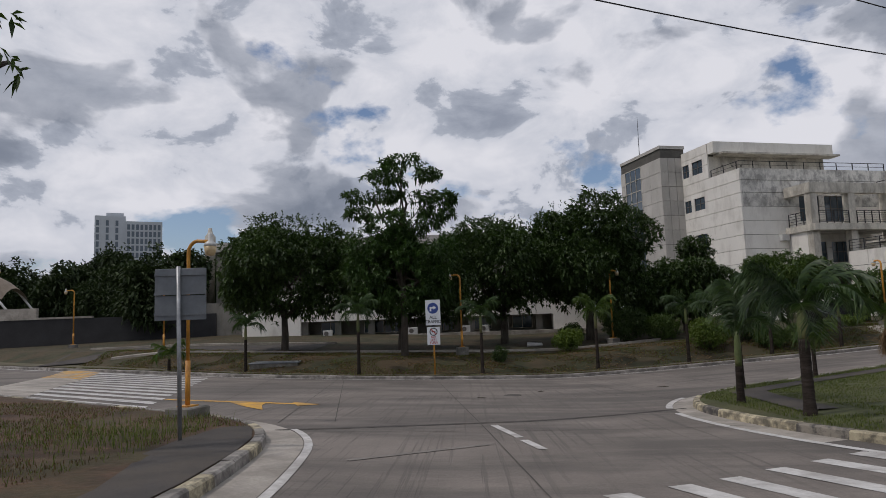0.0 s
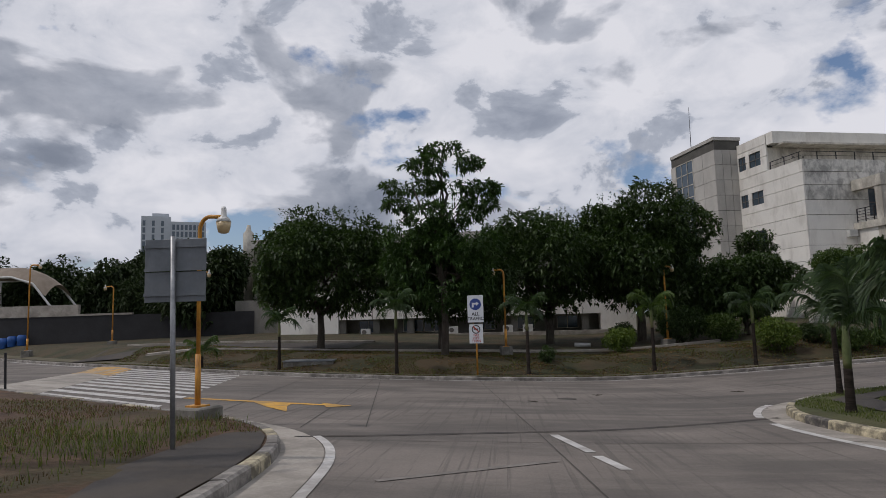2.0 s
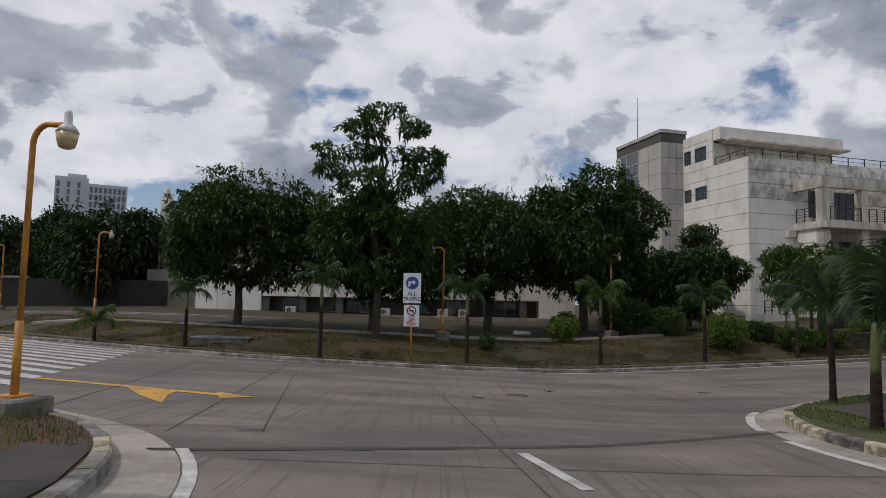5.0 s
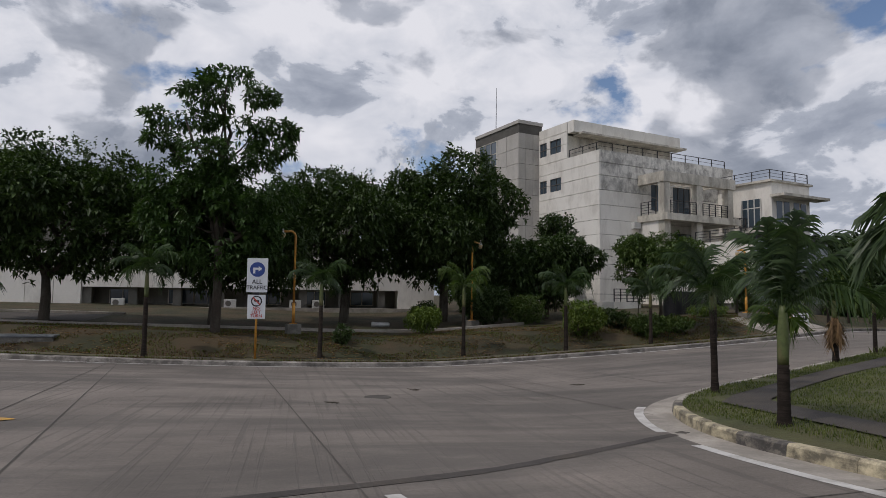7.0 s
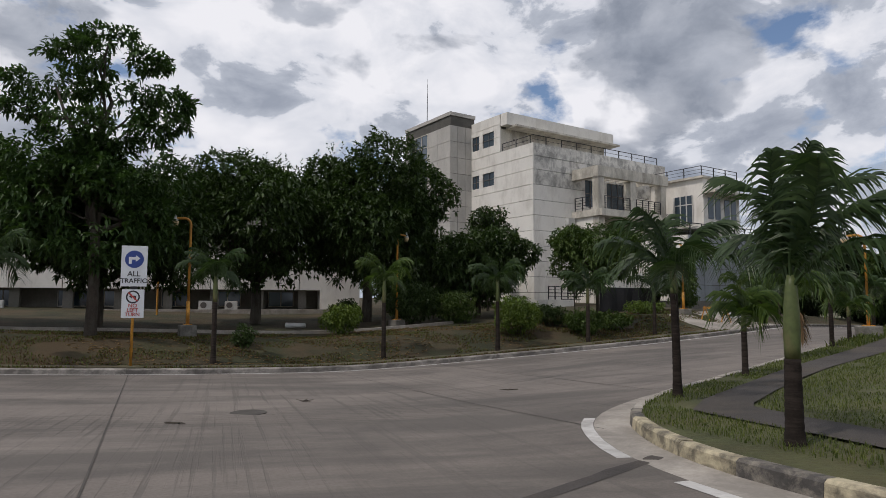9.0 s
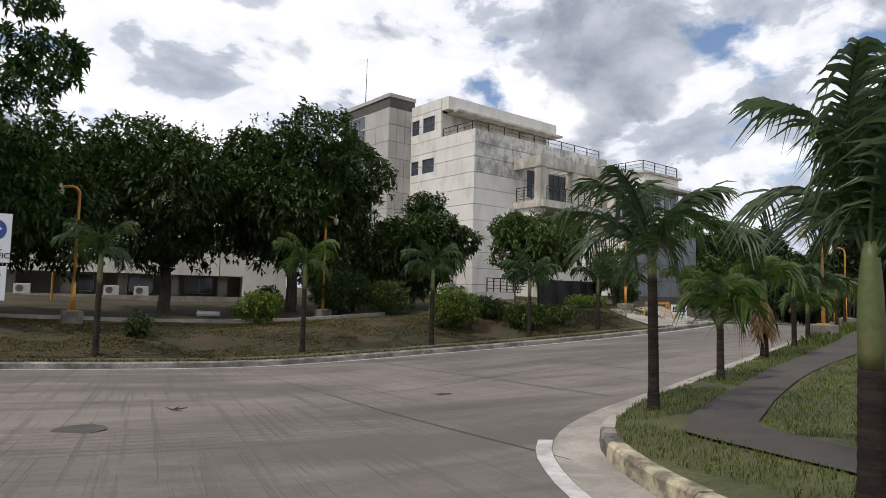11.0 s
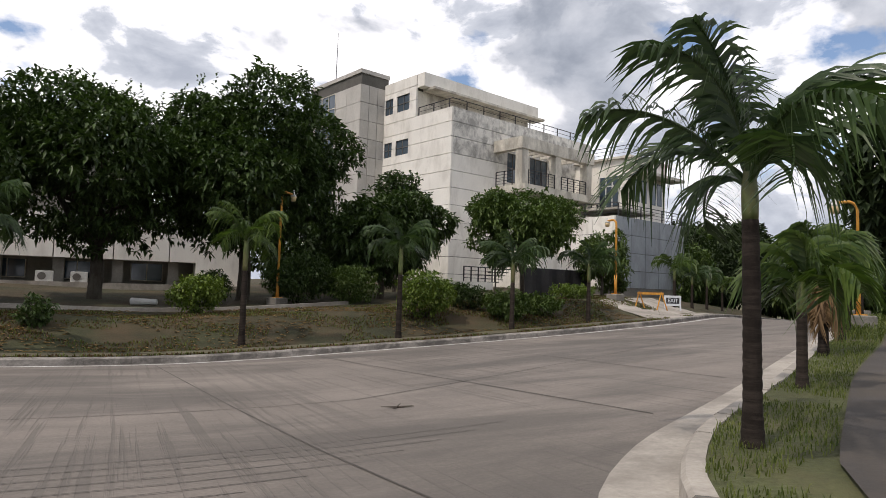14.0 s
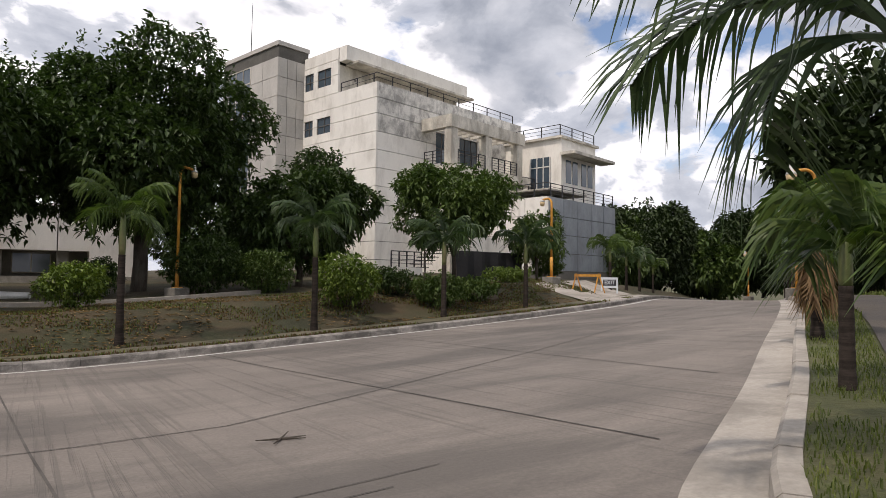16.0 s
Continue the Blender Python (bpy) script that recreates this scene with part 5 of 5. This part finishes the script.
# ---- signs ----
def text(body, size, mat, parent, at, label="", thick=0.004):
    cu = bpy.data.curves.new("lettering", "FONT")
    cu.body, cu.size, cu.extrude, cu.align_x, cu.align_y = body, size, thick, "CENTER", "CENTER"
    cu.offset = size * 0.012
    tmp = bpy.data.objects.new("lettering", cu)
    me = bpy.data.meshes.new_from_object(tmp)
    bpy.data.objects.remove(tmp)
    me.materials.append(mat) if not me.materials else None
    me.materials[0] = mat
    ob = part("lettering", me, mat, parent, label)
    ob.matrix_basis = pose(*at, 90, 0, 0)
    return ob


def disc(r, y, c, n=24, r0=0.0):
    m = Mesh()
    if r0:
        for k in range(n):
            a, b = 2 * math.pi * k / n, 2 * math.pi * (k + 1) / n
            m.quad((c[0] + r0 * math.cos(a), y, c[1] + r0 * math.sin(a)), (c[0] + r0 * math.cos(b), y, c[1] + r0 * math.sin(b)), (c[0] + r * math.cos(b), y, c[1] + r * math.sin(b)), (c[0] + r * math.cos(a), y, c[1] + r * math.sin(a)))
    else:
        m.poly([(c[0] + r * math.cos(2 * math.pi * k / n), y, c[1] + r * math.sin(2 * math.pi * k / n)) for k in range(n)])
    return m


def arrow_mesh(s, y, c, flip=1):
    m = Mesh()
    for pts in (((-0.5, -0.4), (-0.22, -0.4), (-0.22, 0.05), (-0.5, 0.05)), ((-0.5, 0.05), (0.2, 0.05), (0.2, 0.32), (-0.5, 0.32)), ((0.16, -0.16), (0.6, 0.18), (0.16, 0.52), (0.16, 0.2))):
        m.poly([(c[0] + flip * s * a, y, c[1] + s * b) for a, b in pts])
    return m


SX, SY = -1.05, 34.75
SZ = land_z(SX, SY)
sign = thing("traffic_sign", (SX, SY, SZ), "white traffic sign pair with blue right-turn arrow on yellow post", "traffic sign", turn=-4)
part("post", Mesh().tube([(0, 0, -0.1), (0, 0, 3.9)], 0.045, 10), M_POST, sign, smooth=True)
p1 = part("panel", Mesh().box((-0.40, -0.075, 2.62), (0.40, -0.05, 3.97), None, 0.01), M_SIGN, sign, "white panel reading ALL TRAFFIC")
part("disc", disc(0.29, -0.080, (0.0, 3.52)), M_SIGNBLUE, p1)
part("arrow", arrow_mesh(0.32, -0.084, (-0.01, 3.49)), M_SIGN, p1)
text("ALL", 0.24, M_SIGNBLACK, p1, (0, -0.08, 3.03))
text("TRAFFIC", 0.215, M_SIGNBLACK, p1, (0, -0.08, 2.80))
p2 = part("panel", Mesh().box((-0.345, -0.075, 1.58), (0.345, -0.05, 2.52), None, 0.01), M_SIGN, sign, "white panel reading NO LEFT TURN")
part("ring", disc(0.215, -0.080, (0.0, 2.27), 24, 0.165), M_SIGNBLACK, p2)
part("arrow", arrow_mesh(0.2, -0.081, (0.0, 2.25), -1), M_SIGNBLACK, p2)
sl = Mesh()
sl.quad((-0.16, -0.085, 2.40), (-0.12, -0.085, 2.43), (0.16, -0.085, 2.15), (0.12, -0.085, 2.12))
part("slash", sl, M_SIGNRED, p2)
for k, w in enumerate(("NO", "LEFT", "TURN")):
    text(w, 0.17, M_SIGNRED, p2, (0, -0.08, 1.98 - k * 0.145))
part("bracket", Mesh().box((-0.1, -0.05, 2.52), (0.1, 0.04, 2.62)), M_SIGNBLACK, sign)

bx, by = -4.02, 10.6
back = thing("road_sign", (bx, by, verge_z(bx, by)), "grey metal back of a road sign on a steel post", "road sign", turn=2)
part("post", Mesh().tube([(0.03, 0, -0.1), (-0.02, 0, 2.85)], 0.035, 10), M_STEEL, back, smooth=True)
for z0, z1 in ((1.96, 2.37), (2.39, 2.82)):
    part("panel", Mesh().box((-0.43, 0.045, z0), (0.43, 0.06, z1), None, 0.005), M_ALU, back)
for z in (2.06, 2.40, 2.72):
    part("rib", Mesh().box((-0.43, 0.02, z - 0.02), (0.43, 0.043, z + 0.02)), M_ALU, back)

ex = thing("exit_sign", (31.6, 42.8, land_z(31.6, 42.8) - 0.1), "white framed EXIT sign standing on two legs", "sign", turn=-25)
part("board", Mesh().box((-0.46, -0.02, 0.36), (0.46, 0.02, 0.92)), M_SIGN, ex)
part("inset", Mesh().box((-0.36, -0.03, 0.48), (0.36, -0.021, 0.80)), M_SIGNBLACK, ex, "dark name field")
text("EXIT", 0.28, M_SIGN, ex, (0, -0.036, 0.64))
for u in (-0.43, 0.43):
    part("leg", Mesh().box((u - 0.035, -0.03, -0.1), (u + 0.035, 0.03, 0.36)), M_SIGN, ex)
bar = thing("barricade", (29.3, 42.1, land_z(29.3, 42.1) - 0.05), "yellow A-frame traffic barricade", "barricade", turn=-20)
for u in (-0.6, 0.6):
    for v in (-0.28, 0.28):
        part("leg", Mesh().tube([(u + v, -0.1, 0), (u, 0, 0.95)], 0.035, 6), M_POST, bar)
part("cross_bar", Mesh().box((-0.7, -0.05, 0.8), (0.7, 0.0, 0.92)), M_POST, bar)
drive = Mesh().sheet([[(x, far_y(x) + d, land_z(x, far_y(x) + d) + 0.02) for x in (26.5, 28, 30, 32, 34)] for d in (0.3, 1.5, 3, 5)])
tagged(part("driveway", drive, M_GUTTER), "pale concrete driveway crossing the verge", "driveway", kind="structure")

# low white kerb lines on the lawn, drain slab, parking strip
for a, b, w in (((-9.5, 42.3), (9.0, 43.6), 0.22), ((9.0, 43.6), (14.0, 45.2), 0.2), ((-30, 52), (-9.5, 50.5), 0.3), ((-24, 44.4), (-9.5, 42.3), 0.2)):
    va, vb = Vector((*a, 0)), Vector((*b, 0))
    line = [va.lerp(vb, k / 12) for k in range(13)]
    m = Mesh()
    for h0, d0, d1 in ((0.12, 0, w),):
        top = [(p + side_of(line, k) * o, h) for k, p in enumerate(line) for o, h in ((0, 0),)]
    rows = []
    for o, h in ((0, -0.1), (0, 0.14), (w, 0.14), (w, -0.1)):
        rows.append([(q.x, q.y, land_z(q.x, q.y) + h) for q in offset(line, o)])
    tagged(part("garden_kerb", m.sheet(rows), M_GUTTER), "low pale concrete edging on the lawn", "garden kerb", kind="structure")
dr = thing("drain_slab", (-10.6, 38.2, land_z(-10.6, 38.2)), "grey concrete drain box set into the bank", "drain", turn=3)
part("box", Mesh().box((-1.4, -0.6, -0.4), (1.4, 0.9, 0.10), None, 0.03), M_PLINTH, dr)
part("lid", Mesh().box((-1.45, -0.65, 0.10), (1.45, 0.95, 0.17), None, 0.02), M_ALU, dr, "dark slab lid")
pk = Mesh().sheet([[(x, y, land_z(x, y) + 0.03) for x in (-30, -26, -22, -18, -14, -10)] for y in (44.8, 47, 49, 50.3)])
tagged(part("parking_strip", pk, M_ASPH), "dark worn asphalt strip beyond the lawn", "parking", kind="structure")
boat = Mesh().tube([(5.1, 47.6, land_z(5.1, 47.6) + 0.12), (6.1, 47.2, land_z(6.1, 47.2) + 0.14)], [0.16, 0.12], 8)
tagged(part("white_pipe", boat, M_LAMPWHITE), "short white pipe lying on the grass", "pipe")

# ---- far left: tent, wall, drums ----
tent = thing("canopy_tent", (-54.8, 72, 3.9), "brownish arched membrane canopy with white edge beams", "canopy", turn=4)
rows = []
for i in range(9):
    u = i / 8
    rows.append([(-5 + 9 * u, -2.5 + 5 * v / 6, 4.9 - 1.4 * (2 * v / 6 - 1) ** 2 - 3.2 * max(0, u - 0.45) ** 2 * 2.2) for v in range(7)])
part("membrane", Mesh().sheet(rows), M_TENT, tent, smooth=True)
for v in (-2.5, 2.5):
    part("edge_beam", Mesh().tube([(-5, v, 3.5), (0, v, 3.6), (2.5, v, 2.8), (4.6, v, 0.2)], 0.13, 8), M_LAMPWHITE, tent)
    part("leg", Mesh().tube([(-4.5, v, -4.4), (-4.7, v, 3.5)], 0.1, 8), M_LAMPWHITE, tent)
    part("leg", Mesh().tube([(4.7, v, -4.4), (4.6, v, 0.25)], 0.1, 8), M_LAMPWHITE, tent)
lw = thing("low_wall", (-53, 66, 0.3), "low wall with a dark lower face and white top", "wall")
part("dark_face", Mesh().box((0, -0.1, -0.9), (28, 0.1, 2.55)), M_BLACK, lw)
part("coping", Mesh().box((0, -0.16, 2.552), (15, 0.16, 2.75)), M_GUTTER, lw, "pale concrete coping")
part("white_top", Mesh().box((0, -0.08, 2.752), (9, 0.3, 3.75)), M_GUTTER, lw, "dull white upper wall")
for k, (x, y) in enumerate(((-49.6, 65.2), (-50.6, 65.1), (-51.6, 65.2))):
    d = thing("plastic_drum", (x, y, land_z(x, y)), "blue plastic drum standing on the ground", "drum", "blue drums")
    part("body", Mesh().tube([(0, 0, -0.02), (0, 0, 0.06), (0, 0, 0.5), (0, 0, 0.54), (0, 0, 1.0), (0, 0, 1.05)], [0.36, 0.4, 0.42, 0.45, 0.42, 0.36], 16), M_BLUE, d, smooth=True)
    part("lid", Mesh().tube([(0, 0, 1.05), (0, 0, 1.1)], 0.34, 16), M_BLUE, d)
bol = Mesh().tube([(-14.6, 20.6, road_z(-14.6, 20.6)), (-14.65, 20.6, road_z(-14.6, 20.6) + 1.25)], 0.035, 8)
tagged(part("marker_post", bol, M_RAIL), "thin dark marker post at the kerb", "post")

# water tank, cables
wt = thing("water_tank", (-28.5, 73, 10.4), "small pale roof tank behind the trees", "water tank")
part("tank", Mesh().tube([(0, 0, -11), (0, 0, 0.2), (0, 0, 1.4), (0, 0, 1.8), (0, 0, 2.4)], [0.4, 0.6, 0.6, 0.3, 0.2], 14), M_BEAM, wt, smooth=True)
for a, b, sag in (((-6, 10.6, 9.75), (17.0, 19.9, 8.7), 0.35), ((0, 12.3, 11.1), (17.0, 19.9, 9.9), 0.25)):
    a, b = Vector(a), Vector(b)
    pts = [a.lerp(b, k / 16) - Vector((0, 0, sag * 4 * (k / 16) * (1 - k / 16))) for k in range(17)]
    tagged(part("overhead_cable", Mesh().tube(pts, 0.018, 5), M_CABLE), "black overhead cable strung across the road", "cable")
up_ = thing("utility_pole", (16.8, 19.65, verge_z(16.8, 19.65)), "grey concrete utility pole with crossarm", "utility pole")
part("pole", Mesh().tube([(0, 0, -0.2), (0, 0, 11.4)], [0.16, 0.11], 10), M_PLINTH, up_, smooth=True)
part("crossarm", Mesh().box((-0.9, -0.06, 10.5), (0.9, 0.06, 10.64)), M_BARK, up_)
up_.matrix_basis = pose(17.0, 20.0, verge_z(17.0, 20.0))


# ---- grass ----
def grass(name, spots, mat, label, lo, hi, w, seed):
    rng = random.Random(seed)
    m = Mesh()
    for x, y, z in spots:
        a = rng.uniform(0, 6.28)
        h = rng.uniform(lo, hi)
        d = Vector((math.cos(a), math.sin(a), 0))
        s = Vector((-d.y, d.x, 0)) * w
        b = Vector((x, y, z - 0.01))
        mid = b + d * h * 0.18 + Vector((0, 0, h * 0.62))
        tip = b + d * h * 0.55 + Vector((0, 0, h * rng.uniform(0.75, 1.0)))
        i = len(m.v)
        m.v += [tuple(b - s), tuple(b + s), tuple(mid + s * 0.7), tuple(mid - s * 0.7), tuple(tip)]
        m.f += [(i, i + 1, i + 2, i + 3), (i + 3, i + 2, i + 4)]
    tagged(part(name, m, mat), label, "grass", kind="stuff")


rng = random.Random(11)


def in_path(x, y):
    lx = interp(x, PATH_L)
    rx = interp(x, PATH_R)
    return (rx - 0.05 < y < lx + 0.05) if x > 8.7 else (7.65 + (y - 14.0) * 0.1 < x and 13.0 < y < 19.3)


def right_kerb_gap(x, y):
    return min((p.x - x) ** 2 + (p.y - y) ** 2 for p in LINE_R[::3])


def inside_right(x, y):
    best, bk = 1e9, 0
    for k in range(0, len(LINE_R), 3):
        d = (LINE_R[k].x - x) ** 2 + (LINE_R[k].y - y) ** 2
        if d < best:
            best, bk = d, k
    s = side_of(LINE_R, bk)
    return s.x * (x - LINE_R[bk].x) + s.y * (y - LINE_R[bk].y) > 0.2


def inside_left(x, y):
    k = min(range(0, len(LINE_L), 2), key=lambda i: (LINE_L[i].x - x) ** 2 + (LINE_L[i].y - y) ** 2)
    s = side_of(LINE_L, k)
    return s.x * (x - LINE_L[k].x) + s.y * (y - LINE_L[k].y) > 0.25


near = []
while len(near) < 60000:
    x, y = rng.uniform(7, 19), rng.uniform(11, 26)
    if not inside_right(x, y) or in_path(x, y):
        continue
    if noise.noise((x * 1.1, y * 1.1, 0)) < -0.42:
        continue
    near.append((x, y, verge_z(x, y) + 0.03))
grass("grass_island", near, M_GRASS, "short bright green grass on the island verge", 0.03, 0.085, 0.005, 1)
mid = []
while len(mid) < 9000:
    x = rng.uniform(19, 45)
    y = interp(x, PATH_R) - rng.uniform(0.1, 7) if rng.random() < 0.6 else interp(x, PATH_L) + rng.uniform(0.05, 1.2)
    if inside_right(x, y):
        mid.append((x, y, verge_z(x, y) + 0.04))
grass("grass_verge", mid, M_GRASS, "grass strip along the far footpath", 0.08, 0.25, 0.014, 2)
left, tall = [], []
while len(left) < 26000:
    x, y = rng.uniform(-14, -2.8), rng.uniform(2, 17)
    if not inside_left(x, y) or (x > -4.1 and y < 12.2):
        continue
    if noise.noise((x * 0.7, y * 0.7, 5)) < -0.12:
        continue
    left.append((x, y, verge_z(x, y) + 0.05))
grass("grass_corner_green", left[:8000], M_GRASS, "short green tufts on the corner verge", 0.02, 0.08, 0.005, 8)
grass("grass_corner", left[8000:], M_GRASS_DRY, "rough dry brown and green grass on the corner", 0.02, 0.08, 0.005, 3)
while len(tall) < 1300:
    x, y = rng.gauss(-4.9, 1.3), rng.gauss(11.0, 1.3)
    if x > -3.95 or not inside_left(x, y):
        continue
    tall.append((x, y, verge_z(x, y) + 0.05))
grass("weeds_corner", tall, M_GRASS, "taller green weeds round the sign post", 0.08, 0.24, 0.006, 4)
bank = []
while len(bank) < 46000:
    x = rng.uniform(-26, 30)
    d = rng.uniform(0.35, 8.5)
    y = far_y(x) + d
    if 0.75 < d < 1.75 or noise.noise((x * 0.45, y * 0.6, 9)) < (-0.05 if d > 2 else -0.2):
        continue
    bank.append((x, y, land_z(x, y) + 0.02))
grass("grass_bank", bank[:22000], M_GRASS, "patchy green grass on the bank", 0.04, 0.11, 0.014, 5)
grass("grass_bank_dry", bank[22000:], M_GRASS_DRY, "dry brown grass and litter on the bank", 0.03, 0.09, 0.02, 6)


# ---- fallen leaves on the bank ----
rng = random.Random(21)
lm = Mesh()
count = 0
while count < 5200:
    x = rng.uniform(-24, 26)
    y = far_y(x) + rng.uniform(1.6, 9.0)
    if noise.noise((x * 0.3, y * 0.4, 2)) < -0.05:
        continue
    a = rng.uniform(0, 6.28)
    leaf_faces(lm, Vector((x, y, land_z(x, y) + 0.03)), Vector((math.cos(a), math.sin(a), 0.05)), rng.uniform(0.12, 0.24), 0.08, 0.0)
    count += 1
tagged(part("fallen_leaves", lm, M_FROND_DEAD), "dry brown fallen leaves scattered on the bank", "leaves", kind="stuff")
